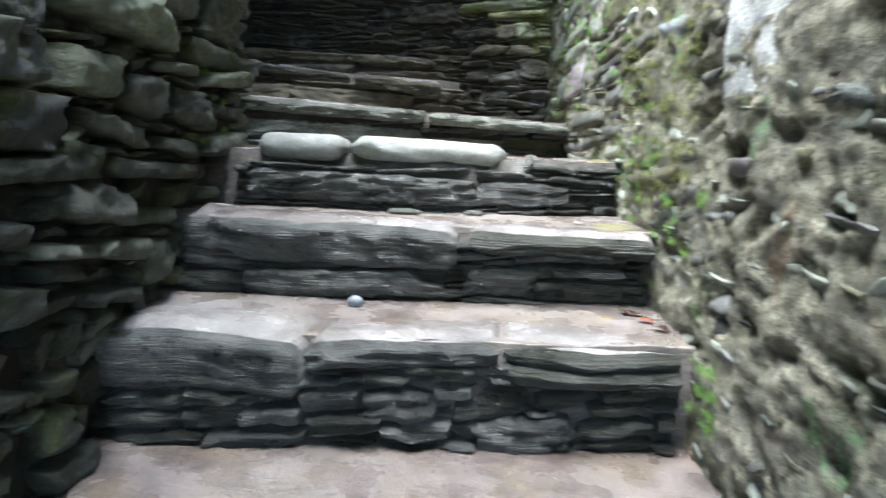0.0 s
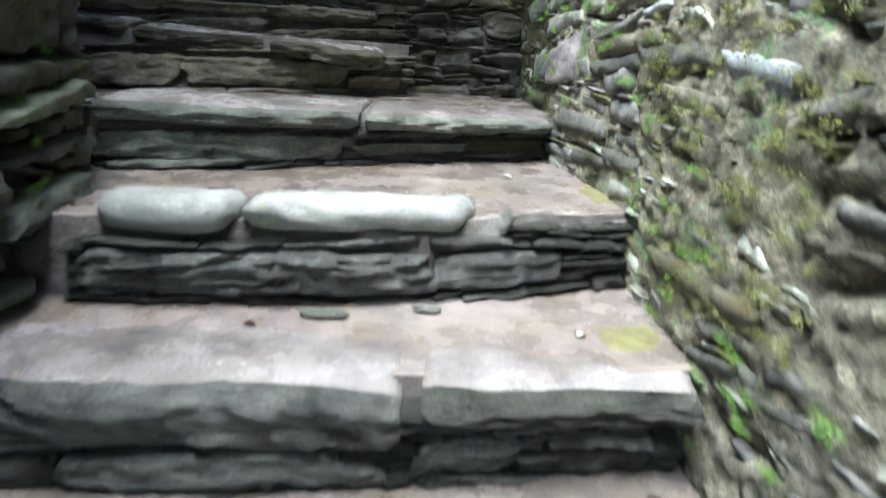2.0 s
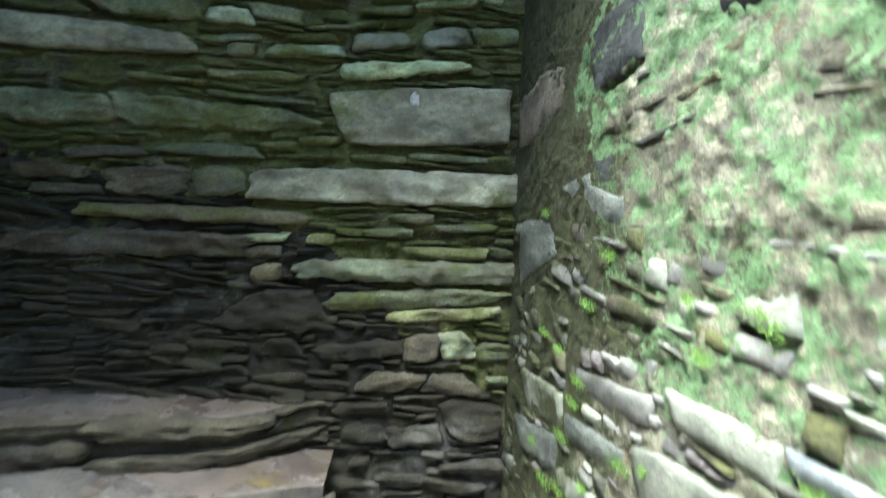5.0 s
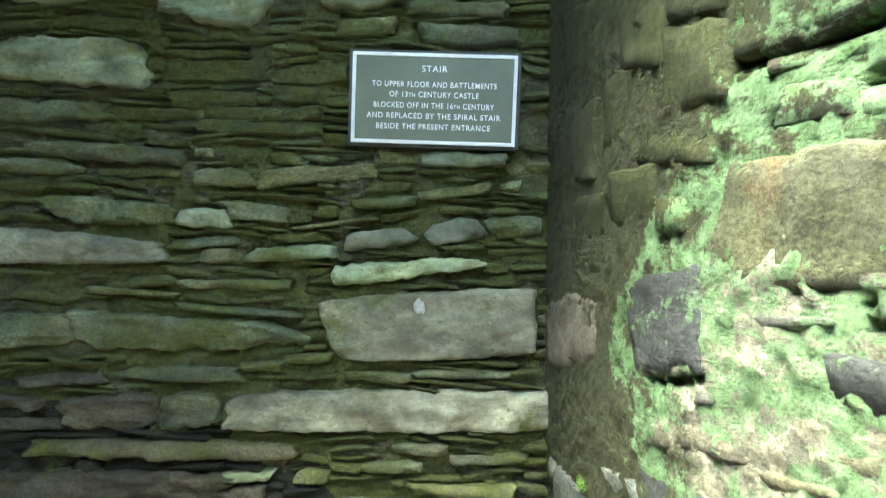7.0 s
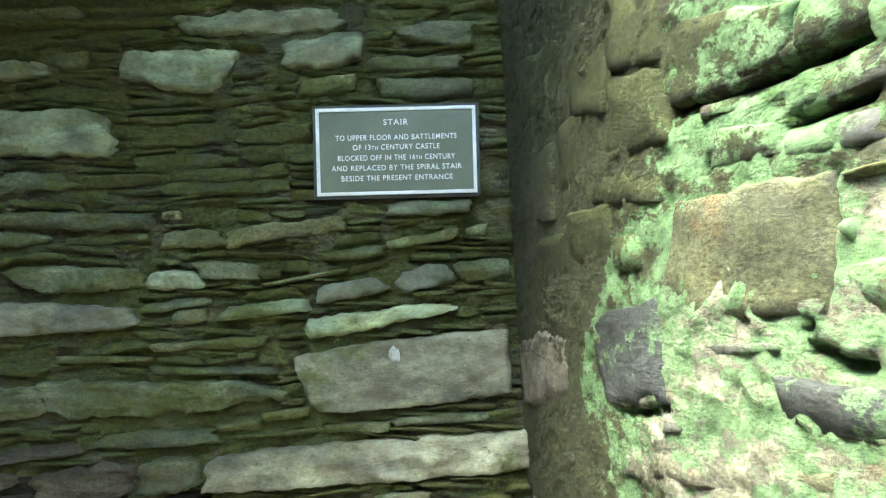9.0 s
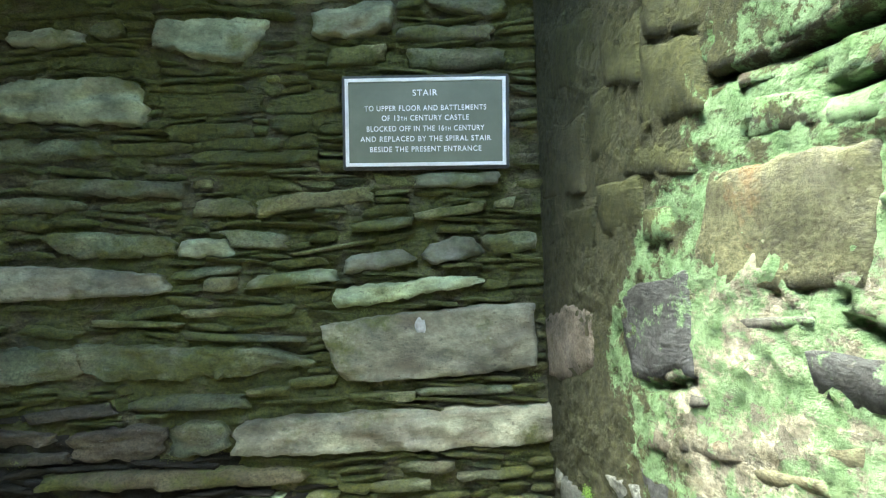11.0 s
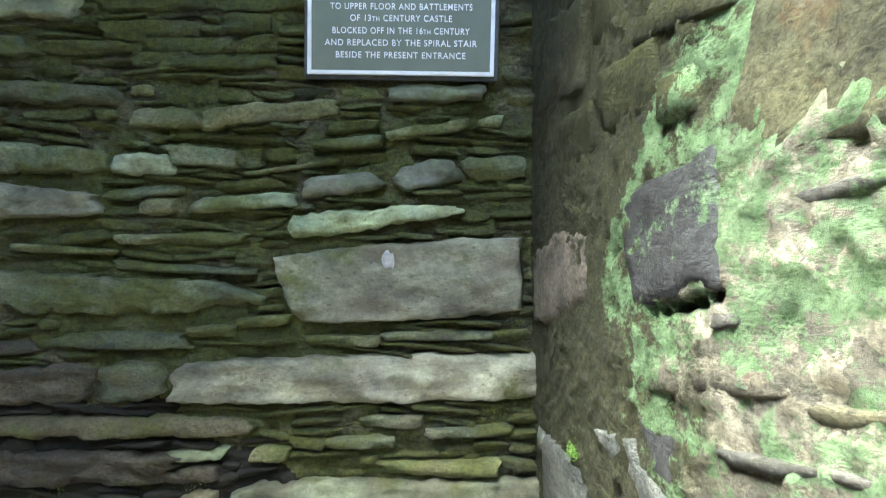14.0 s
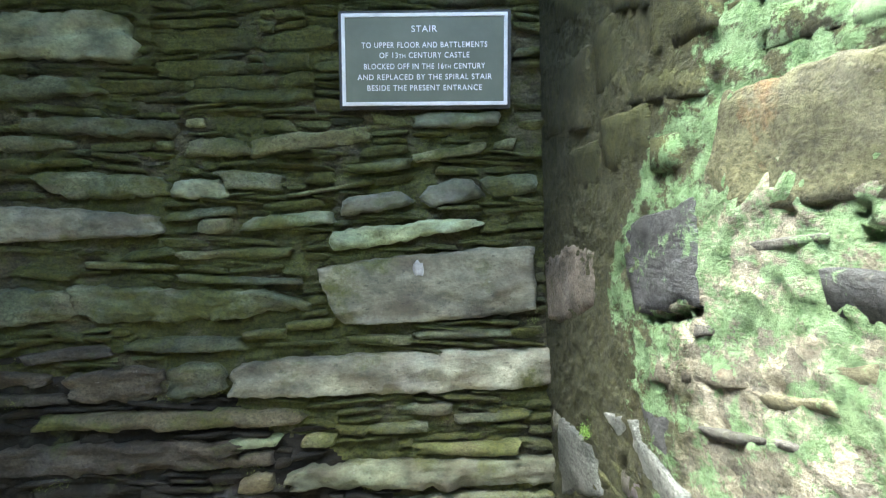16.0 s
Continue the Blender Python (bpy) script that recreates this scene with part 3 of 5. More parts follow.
north.lay(-0.695, 1.467, 0.131, 0.046, -0.02, "g", form=(0.94, 1.00, 0.10, -0.25), out=.02)
north.lay(-0.564, 1.485, 0.155, 0.050, -0.08, "d", form=(1.00, 0.80, -0.25, 0.07))
north.lay(-1.064, 1.382, 0.543, 0.103, -0.01, "m", form=(1.00, 0.50, -0.00, -0.00), out=.026, jag=0.6, relief=0.012, lens=0.2)
north.lay(-0.692, 1.407, 0.164, 0.027, 0.10, "d", form=(1.00, 1.00, -0.00, -0.00))
north.lay(-0.658, 1.376, 0.081, 0.038, 0.06, "b", form=(1.00, 0.86, -0.00, 0.03))
north.lay(-0.473, 1.387, 0.219, 0.035, 0.07, "l", form=(1.00, 1.00, 0.12, -0.02), out=.022)
north.lay(-0.260, 1.431, 0.162, 0.048, 0.16, "g", form=(1.00, 0.84, 0.08, -0.22), out=.022)
north.lay(-0.076, 1.453, 0.136, 0.060, 0.10, "g", form=(0.88, 1.00, 0.10, -0.25), out=.022)
north.lay(0.070, 1.467, 0.126, 0.054, 0.07, "d", form=(1.00, 0.87, -0.25, -0.05))
north.lay(-0.185, 1.358, 0.364, 0.056, 0.12, "l", form=(1.00, 0.50, -0.03, 0.00), out=.02)
north.lay(-0.372, 1.463, 0.205, 0.011, 0.16, "b", form=(0.88, 1.00, -0.07, -0.02), out=.018)
north.lay(-0.610, 1.306, 0.286, 0.032, 0.03, "b", form=(0.63, 1.00, -0.00, -0.00))
north.lay(-0.595, 1.242, 0.310, 0.024, -0.04, "d", form=(1.00, 0.55, -0.07, -0.00))
north.lay(-0.721, 1.185, 0.545, 0.098, 0.01, "d", form=(1.00, 0.52, -0.05, -0.17), out=.022)
north.lay(-1.165, 1.179, 0.309, 0.102, 0.04, "d", form=(1.00, 0.73, -0.00, -0.07), out=.022)
north.lay(-1.033, 1.058, 0.211, 0.034, 0.12, "y", form=(0.68, 1.00, -0.25, -0.16))
north.lay(-0.534, 1.107, 0.102, 0.027, 0.05, "b", form=(0.85, 1.00, -0.07, -0.00))
north.lay(-0.421, 1.131, 0.118, 0.029, 0.11, "b", form=(1.00, 0.82, -0.00, 0.06))
north.lay(-0.733, 1.084, 0.286, 0.036, 0.01, "d", form=(1.00, 0.92, -0.00, -0.01))
north.lay(-0.251, 1.093, 0.161, 0.024, 0.02, "b", form=(1.00, 1.00, 0.00, 0.00))
north.lay(-0.047, 1.108, 0.233, 0.024, 0.03, "d", form=(0.95, 1.00, 0.00, 0.00))
north.lay(-0.907, 0.983, 0.227, 0.090, 0.06, "y", form=(0.82, 1.00, -0.00, 0.06), out=.02)
north.lay(-0.707, 0.994, 0.145, 0.086, 0.10, "d", form=(1.00, 0.93, 0.09, -0.08))
north.lay(-0.762, 0.899, 0.639, 0.047, 0.02, "r", form=(0.78, 1.00, -0.00, 0.01), out=.02)
north.lay(-0.403, 0.847, 0.081, 0.035, 0.05, "b", form=(0.96, 1.00, 0.08, 0.08))
north.lay(-0.208, 0.879, 0.141, 0.027, 0.06, "d", form=(0.90, 1.00, 0.00, 0.00))
north.lay(-0.144, 0.925, 0.134, 0.027, 0.07, "d", form=(1.00, 1.00, 0.00, 0.00))
north.lay(0.022, 0.906, 0.173, 0.026, 0.06, "d", form=(0.75, 1.00, 0.00, 0.00))
north.lay(-0.952, 0.802, 0.674, 0.074, 0.03, "y", form=(1.00, 0.99, -0.00, -0.04), out=.02)
north.lay(-0.558, 0.798, 0.081, 0.035, 0.09, "y", form=(1.00, 0.92, -0.09, -0.00))
north.lay(-0.555, 0.740, 0.087, 0.049, 0.09, "r", form=(0.89, 1.00, 0.08, -0.05))
north.lay(-0.142, 0.769, 0.653, 0.070, 0.03, "g", form=(0.80, 1.00, 0.03, 0.01), out=.024)
north.lay(-0.041, 0.830, 0.254, 0.036, 0.03, "t", form=(0.85, 1.00, -0.03, 0.02))
north.lay(-0.560, 0.843, 0.119, 0.027, 0.09, "l", form=(0.74, 1.00, -0.25, 0.11))
north.lay(-1.180, 0.998, 0.222, 0.048, 0.02, "y", form=(1.00, 0.57, -0.00, -0.00))
north.lay(-1.134, 0.947, 0.201, 0.030, 0.03, "y", form=(1.00, 0.77, -0.00, -0.07))
north.lay(-0.251, 1.519, 0.162, 0.030, 0.08, "d", form=(0.82, 1.00, 0.00, 0.00))
north.lay(-0.078, 1.549, 0.177, 0.029, 0.14, "b", form=(0.82, 1.00, -0.04, 0.08))
north.lay(0.056, 1.566, 0.050, 0.027, 0.07, "b", form=(0.90, 1.00, 0.00, 0.13))
north.lay(-0.837, 1.722, 0.193, 0.028, 0.03, "D", form=(1.00, 0.99, -0.14, -0.00), out=0.004)
north.lay(-0.611, 1.730, 0.205, 0.034, 0.02, "D", form=(1.00, 1.00, -0.00, -0.00), out=0.004)
north.lay(-0.478, 1.781, 0.109, 0.054, 0.02, "D", form=(0.63, 1.00, -0.06, -0.06), out=0.004)
north.lay(-0.458, 1.733, 0.087, 0.034, 0.11, "D", form=(0.80, 1.00, 0.16, 0.03), out=0.004)
north.lay(-0.863, 1.278, 0.220, 0.020, -0.03, "b", form=(1.00, 0.66, -0.00, -0.00))
north.lay(-1.118, 2.016, 0.194, 0.045, -0.02, "g", form=(1.00, 1.00, -0.01, -0.01))
north.lay(-0.959, 2.034, 0.082, 0.048, 0.12, "d", form=(0.79, 1.00, -0.19, -0.10))
north.lay(-0.702, 2.009, 0.266, 0.124, -0.06, "g", form=(0.53, 1.00, 0.10, 0.25), out=.024)
north.lay(-0.322, 2.044, 0.206, 0.096, 0.10, "g", form=(0.70, 1.00, 0.00, -0.03), out=.022)
north.lay(-0.086, 2.005, 0.245, 0.043, -0.00, "d", form=(1.00, 0.86, 0.00, 0.01))
north.lay(-0.489, 2.128, 0.420, 0.061, 0.01, "g", form=(0.83, 1.00, -0.07, -0.07))
north.lay(-1.098, 2.164, 0.304, 0.038, -0.01, "d", form=(0.92, 1.00, -0.00, -0.00))
north.lay(-0.033, 2.084, 0.203, 0.075, -0.05, "d", form=(0.61, 1.00, -0.14, 0.01))
north.lay(-0.568, 1.698, 0.311, 0.036, -0.01, "D", form=(1.00, 1.00, -0.00, 0.00), out=0.004)
north.lay(-0.063, 1.630, 0.208, 0.043, 0.01, "g", form=(1.00, 0.75, -0.06, 0.04))
north.lay(-0.948, 1.947, 0.244, 0.037, -0.08, "D", form=(1.00, 0.88, -0.00, -0.00), out=0.004)
north.lay(-0.686, 1.833, 0.263, 0.051, 0.01, "D", form=(1.00, 0.85, -0.06, 0.00), out=0.004)
north.lay(-0.448, 1.831, 0.185, 0.044, 0.05, "D", form=(1.00, 1.00, 0.00, 0.00), out=0.004)
north.lay(-0.689, 1.762, 0.212, 0.043, -0.00, "D", form=(1.00, 0.93, -0.00, -0.00), out=0.004)
north.lay(-0.310, 1.952, 0.144, 0.044, 0.07, "b", form=(1.00, 1.00, 0.00, 0.01))
north.lay(-0.059, 1.937, 0.244, 0.052, -0.00, "d", form=(1.00, 1.00, 0.00, 0.01))
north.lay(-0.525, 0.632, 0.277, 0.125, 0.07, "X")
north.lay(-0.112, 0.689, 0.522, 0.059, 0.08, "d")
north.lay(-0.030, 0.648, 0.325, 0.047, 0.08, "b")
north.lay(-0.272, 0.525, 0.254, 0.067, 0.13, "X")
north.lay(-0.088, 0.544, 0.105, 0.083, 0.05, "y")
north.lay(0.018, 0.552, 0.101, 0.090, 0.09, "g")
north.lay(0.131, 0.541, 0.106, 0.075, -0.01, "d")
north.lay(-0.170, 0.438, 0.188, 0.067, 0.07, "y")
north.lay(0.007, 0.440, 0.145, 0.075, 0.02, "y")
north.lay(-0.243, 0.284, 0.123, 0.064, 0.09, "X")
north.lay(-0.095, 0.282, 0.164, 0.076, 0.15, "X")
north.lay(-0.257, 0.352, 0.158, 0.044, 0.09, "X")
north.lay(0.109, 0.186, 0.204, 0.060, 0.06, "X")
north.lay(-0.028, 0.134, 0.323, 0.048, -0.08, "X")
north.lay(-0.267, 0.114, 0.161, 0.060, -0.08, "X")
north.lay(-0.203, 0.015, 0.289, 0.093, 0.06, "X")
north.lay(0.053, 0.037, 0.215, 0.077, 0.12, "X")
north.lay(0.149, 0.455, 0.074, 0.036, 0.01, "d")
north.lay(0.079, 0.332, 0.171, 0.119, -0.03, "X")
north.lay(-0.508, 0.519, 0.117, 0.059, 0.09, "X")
# fill stones under the line take the shade-coloured slate
north.fill(random.Random(4), (0.07, 0.34), (0.014, 0.038), lambda u, v: "DDBOBDB" if v > shade_line(u) else "X", (-0.004, 0.014), 0.003, 0.22, 0.15)
north.finish((-0.4, 1.25))

# ---- the mossy wall beside the stair ----
east = Masonry(right_wall, on_right, 0.5, 3.82, -0.85, 2.1, RIGHT_STONE, rounded=0.05, relief=0.005, strata=1.3, taper=0.7, jag=0.7, cut=0.3, sway=0.6)
east.out = 0.003
east.mats = dict(c=TAN_SLATE, T=BLOCK, D=BLACK_SLATE, G=GREEN_SLATE, **RIGHT_STONE)
east.lay(2.882, 1.457, 0.262, 0.134, -0.00, "T", form=(0.86, 1.00, -0.06, -0.25), out=0.0067)
east.lay(3.162, 1.326, 0.229, 0.145, -0.16, "D", form=(0.87, 1.00, 0.02, 0.25), out=0.0050)
east.lay(2.919, 1.352, 0.189, 0.027, -0.13, "d", form=(0.61, 1.00, -0.05, 0.02), out=0.0042)
east.lay(2.764, 1.320, 0.139, 0.046, -0.02, "D", form=(0.98, 1.00, -0.03, 0.08), out=0.0067)
east.lay(2.714, 1.488, 0.052, 0.016, 0.07, "m", form=(1.00, 0.97, -0.03, -0.03), out=0.0042)
east.lay(2.734, 1.464, 0.018, 0.025, -0.01, "g", form=(1.00, 0.71, -0.15, -0.10), out=0.0042)
east.lay(2.849, 1.605, 0.151, 0.022, 0.11, "r", form=(1.00, 0.67, -0.11, 0.03), out=0.0025)
east.lay(2.881, 1.667, 0.205, 0.103, 0.23, "o", form=(0.50, 1.00, -0.12, -0.00), out=0.0067)
east.lay(2.719, 1.649, 0.093, 0.065, 0.13, "o", form=(0.78, 1.00, -0.05, -0.11), out=0.0076)
east.lay(2.723, 1.589, 0.090, 0.033, -0.03, "d", form=(0.95, 1.00, -0.03, -0.11), out=0.0050)
east.lay(2.741, 1.547, 0.118, 0.032, 0.02, "g", form=(1.00, 0.85, -0.03, -0.03), out=0.0042)
east.lay(2.861, 1.564, 0.108, 0.046, 0.12, "d", form=(0.72, 1.00, -0.03, -0.00), out=0.0034)
east.lay(3.080, 1.652, 0.172, 0.122, 0.13, "o", form=(0.72, 1.00, -0.03, -0.06), out=0.0084)
east.lay(3.251, 1.752, 0.170, 0.129, 0.27, "o", form=(0.82, 1.00, -0.04, 0.03), out=0.0050)
east.lay(3.340, 1.649, 0.119, 0.122, 0.15, "t", form=(1.00, 0.96, -0.25, -0.05), out=0.0034)
east.lay(3.608, 1.634, 0.339, 0.155, 0.08, "r", form=(0.94, 1.00, -0.05, -0.13), out=0.0059)
east.lay(3.271, 1.505, 0.188, 0.088, 0.01, "o", form=(0.94, 1.00, 0.04, -0.01), out=0.0076)
east.lay(3.122, 1.471, 0.099, 0.049, -0.00, "o", form=(0.98, 1.00, -0.02, -0.08), out=0.0050)
east.lay(3.499, 1.476, 0.194, 0.085, -0.03, "d", form=(1.00, 1.00, -0.17, -0.03), out=0.0050)
east.lay(3.138, 1.564, 0.230, 0.054, 0.12, "o", form=(0.80, 1.00, -0.03, 0.01), out=0.0025)
east.lay(3.623, 1.249, 0.388, 0.157, -0.16, "c", form=(0.87, 1.00, 0.00, 0.14), out=0.006, jag=1.4, lens=0.4)
east.lay(3.533, 1.825, 0.305, 0.142, 0.17, "o", form=(0.88, 1.00, -0.08, -0.13), out=0.0050)
east.lay(3.065, 1.762, 0.141, 0.107, 0.29, "o", form=(0.85, 1.00, -0.04, -0.05), out=0.0059)
east.lay(3.242, 1.872, 0.168, 0.109, 0.37, "d", form=(0.86, 1.00, -0.03, -0.13), out=0.0050)
east.lay(2.719, 1.425, 0.051, 0.041, 0.01, "t", form=(1.00, 0.88, -0.08, 0.05), out=0.0050)
east.lay(3.022, 1.257, 0.069, 0.021, -0.24, "d", form=(1.00, 0.99, -0.00, 0.08), out=0.0059)
east.lay(3.301, 1.042, 0.157, 0.062, -0.11, "G", form=(1.00, 0.53, 0.25, 0.25), out=0.0050)
east.lay(3.584, 0.890, 0.276, 0.179, -0.26, "G", form=(0.50, 1.00, 0.25, -0.05), out=0.0059)
east.lay(3.165, 1.083, 0.10, 0.085, 0.02, "D", form=(1.00, 0.67, -0.14, 0.25), out=0.0034)
east.lay(2.945, 1.148, 0.172, 0.016, -0.22, "d", form=(0.80, 1.00, 0.04, 0.25), out=0.0059)
east.lay(3.162, 1.177, 0.408, 0.053, -0.19, "b", form=(0.50, 1.00, 0.10, 0.14), out=0.0017)
east.lay(2.869, 1.204, 0.109, 0.025, -0.25, "t", form=(0.77, 1.00, 0.11, 0.08), out=0.0017)
east.lay(2.800, 1.248, 0.075, 0.029, -0.22, "t", form=(1.00, 0.77, 0.22, 0.08), out=0.0025)
east.lay(3.015, 0.841, 0.206, 0.036, 0.01, "r", form=(0.86, 1.00, 0.07, 0.15))
east.lay(3.198, 1.017, 0.242, 0.071, 0.10, "G", form=(0.89, 1.00, -0.08, 0.09))
east.lay(2.752, 0.723, 0.231, 0.061, -0.04, "l", form=(1.00, 0.86, -0.03, 0.23))
east.lay(2.540, 0.746, 0.152, 0.034, -0.05, "k", form=(0.88, 1.00, -0.01, 0.11))
east.lay(3.087, 0.664, 0.311, 0.059, -0.15, "g", form=(0.87, 1.00, -0.01, 0.14))
east.lay(3.460, 0.526, 0.285, 0.094, -0.11, "l", form=(0.95, 1.00, -0.00, 0.25))
east.lay(3.136, 0.545, 0.273, 0.061, -0.13, "G", form=(0.84, 1.00, 0.08, 0.07))
east.lay(2.797, 0.586, 0.301, 0.118, -0.17, "l", form=(0.85, 1.00, -0.03, 0.14), out=0.0050)
east.lay(2.594, 0.613, 0.093, 0.089, -0.13, "g", form=(0.82, 1.00, -0.02, -0.01))
east.lay(3.491, 0.406, 0.300, 0.092, -0.17, "G", form=(1.00, 0.80, -0.00, 0.25))
east.lay(3.119, 0.424, 0.391, 0.053, -0.16, "l", form=(1.00, 0.88, -0.01, 0.04))
east.lay(2.768, 0.499, 0.095, 0.056, -0.17, "l", form=(0.92, 1.00, -0.00, 0.25))
east.lay(3.072, 0.344, 0.416, 0.067, -0.09, "l", form=(0.63, 1.00, 0.02, -0.02))
east.lay(2.741, 0.415, 0.112, 0.085, -0.14, "l", form=(1.00, 0.84, 0.16, 0.25))
east.lay(3.367, 0.180, 0.223, 0.120, -0.18, "G", form=(1.00, 0.90, 0.16, 0.25))
east.lay(3.053, 0.207, 0.361, 0.159, -0.18, "m", form=(1.00, 0.69, -0.11, 0.17), out=0.0059)
east.lay(2.452, 0.551, 0.308, 0.120, -0.23, "G", form=(1.00, 0.50, 0.15, 0.20), out=0.0067)
east.lay(2.223, 0.596, 0.126, 0.129, -0.17, "l", form=(1.00, 0.86, 0.25, 0.25), out=0.0067)
east.lay(2.492, 0.427, 0.315, 0.112, -0.12, "t", form=(1.00, 0.82, 0.03, 0.13), out=0.0059)
east.lay(2.249, 0.484, 0.161, 0.036, -0.21, "l", form=(1.00, 0.91, 0.20, 0.16), out=0.0050)
east.lay(2.346, 0.814, 0.083, 0.040, -0.04, "t", form=(0.89, 1.00, -0.04, 0.17), out=0.0050)
east.lay(2.339, 0.711, 0.294, 0.034, -0.12, "b", form=(0.75, 1.00, 0.02, 0.08), out=0.0084)
east.lay(2.531, 0.321, 0.295, 0.030, -0.22, "d", form=(1.00, 0.86, -0.03, 0.18), out=0.0050)
east.lay(2.275, 0.367, 0.162, 0.024, -0.13, "k", form=(1.00, 0.75, 0.15, 0.11), out=0.0050)
east.lay(2.509, 0.643, 0.015, 0.005, -0.74, "d", form=(0.99, 1.00, 0.07, 0.07))
east.lay(2.460, 0.279, 0.470, 0.054, -0.09, "b", form=(0.88, 1.00, 0.02, 0.17), out=0.0059)
east.lay(2.479, 0.182, 0.218, 0.066, -0.14, "g", form=(0.96, 1.00, -0.03, 0.25), out=0.0050)
east.lay(2.269, 0.205, 0.124, 0.072, -0.11, "t", form=(0.95, 1.00, 0.11, 0.25), out=0.0050)
east.lay(2.792, 0.027, 0.459, 0.067, -0.04, "d", form=(0.77, 1.00, 0.02, 0.03), out=0.0059)
east.lay(2.428, 0.103, 0.210, 0.057, -0.11, "g", form=(0.97, 1.00, 0.24, 0.18), out=0.0050)
east.lay(2.404, -0.028, 0.257, 0.043, -0.06, "d", form=(1.00, 1.00, 0.03, 0.14), out=0.0050)
east.lay(2.234, 0.085, 0.105, 0.059, -0.10, "b", form=(1.00, 1.00, 0.12, 0.25), out=0.0050)
east.lay(2.418, 0.648, 0.245, 0.059, 0.04, "b", form=(0.83, 1.00, 0.04, 0.05), out=0.0050)
east.lay(1.834, -0.178, 0.499, 0.050, -0.10, "t", form=(1.00, 0.97, -0.04, 0.16), out=0.0126)
east.lay(1.733, 0.240, 0.253, 0.052, 0.05, "k", form=(1.00, 0.98, -0.06, 0.19), out=0.0050)
east.lay(1.501, 0.196, 0.122, 0.056, -0.21, "d", form=(1.00, 0.52, -0.25, 0.19), out=0.0084)
east.lay(1.326, 0.177, 0.131, 0.030, -0.06, "d", form=(1.00, 0.72, 0.04, 0.18), out=0.0084)
east.lay(1.240, 0.113, 0.104, 0.052, 0.00, "l", form=(1.00, 0.56, 0.10, 0.14), out=0.0042)
east.lay(1.384, 0.075, 0.118, 0.035, -0.05, "d", form=(0.87, 1.00, -0.25, 0.06), out=0.0076)
east.lay(1.419, 0.032, 0.166, 0.032, -0.11, "b", form=(0.72, 1.00, 0.03, 0.04), out=0.0059)
east.lay(1.714, -0.230, 0.163, 0.033, -0.26, "d", form=(0.92, 1.00, 0.23, 0.25), out=0.0067)
east.lay(1.470, -0.192, 0.150, 0.040, -0.24, "g", form=(0.87, 1.00, 0.05, 0.23), out=0.0059)
east.lay(1.727, -0.297, 0.185, 0.036, -0.28, "d", form=(1.00, 0.70, 0.04, 0.24), out=0.0067)
east.lay(1.460, -0.255, 0.196, 0.039, -0.29, "d", form=(1.00, 1.00, 0.04, 0.18), out=0.0059)
east.lay(1.253, -0.236, 0.147, 0.033, -0.17, "g", form=(0.75, 1.00, 0.04, 0.19), out=0.0059)
east.lay(1.316, -0.333, 0.176, 0.041, -0.25, "d", form=(0.64, 1.00, 0.03, 0.05), out=0.0059)
east.lay(2.148, 0.260, 0.373, 0.056, -0.05, "d", form=(0.75, 1.00, 0.02, 0.16), out=0.0067)
east.lay(2.529, 0.220, 0.391, 0.045, -0.11, "d", form=(0.87, 1.00, 0.14, 0.18), out=0.0059)
east.lay(2.806, 0.202, 0.089, 0.066, -0.13, "g")
east.lay(2.648, -0.074, 0.360, 0.053, -0.08, "d")
east.lay(2.011, 0.168, 0.360, 0.054, 0.00, "b")
east.lay(1.166, -0.120, 0.115, 0.044, -0.03, "m")
east.lay(1.110, -0.300, 0.114, 0.036, -0.03, "g")
east.lay(1.15, 0.14, 0.30, 0.26, 0.05, "w", form=(0.80, 1.00, 0.15, -0.10), out=0.0)
east.lay(0.93, 0.18, 0.13, 0.20, 0.05, "w", form=(0.70, 1.00, 0.15, -0.10), out=0.0)
near = Masonry(right_wall, on_right, 0.5, 2.3, -0.85, 1.0, dict(T=BLOCK, D=BLACK_SLATE, G=GREEN_SLATE, **RIGHT_STONE), rounded=0.10, relief=0.006, strata=2.0, taper=0.5, jag=1.5, cut=0.9)
near.taken[:, :] = east.taken[:near.taken.shape[0], :near.taken.shape[1]]
near.fill(random.Random(10), (0.06, 0.20), (0.018, 0.060), lambda u, v: "lGltlg" if v > -0.3 else "gdGbl", (-0.006, 0.003), 0.004, 0.62, 0.12)
east.taken[:near.taken.shape[0], :near.taken.shape[1]] |= near.taken
east.made += near.made
east.fill(random.Random(9), (0.06, 0.26), (0.02, 0.07),
          lambda u, v: "oodo...." if v > 1.45 else ("." if u > 2.55 and v > 0.95 else "lmgdglbotg."), (-0.005, 0.005), 0.006, 0.15)
east.finish((2.3, 0.5), flip=True)

# ---- the dark drystone wall ----
west = Masonry(left_wall, on_left, 0.3, 2.4, -0.95, 1.3, LEFT_STONE, rounded=0.16, relief=0.020, strata=2.0, taper=0.68, jag=1.1)
west.lay(1.228, 0.154, 0.486, 0.105, 0.01, "l", form=(0.57, 1.00, 0.02, -0.25), out=.045)
west.lay(1.065, 0.010, 0.203, 0.090, -0.02, "l", form=(0.87, 1.00, 0.06, -0.04), out=.04)
west.lay(1.631, 0.261, 0.226, 0.115, 0.19, "g", form=(0.77, 1.00, -0.25, 0.07), out=.03)
west.lay(1.974, 0.263, 0.393, 0.188, 0.13, "d", form=(0.60, 1.00, 0.09, -0.09), out=.03)
west.lay(1.580, 0.066, 0.228, 0.031, 0.02, "g", form=(0.84, 1.00, -0.06, -0.17), out=.04)
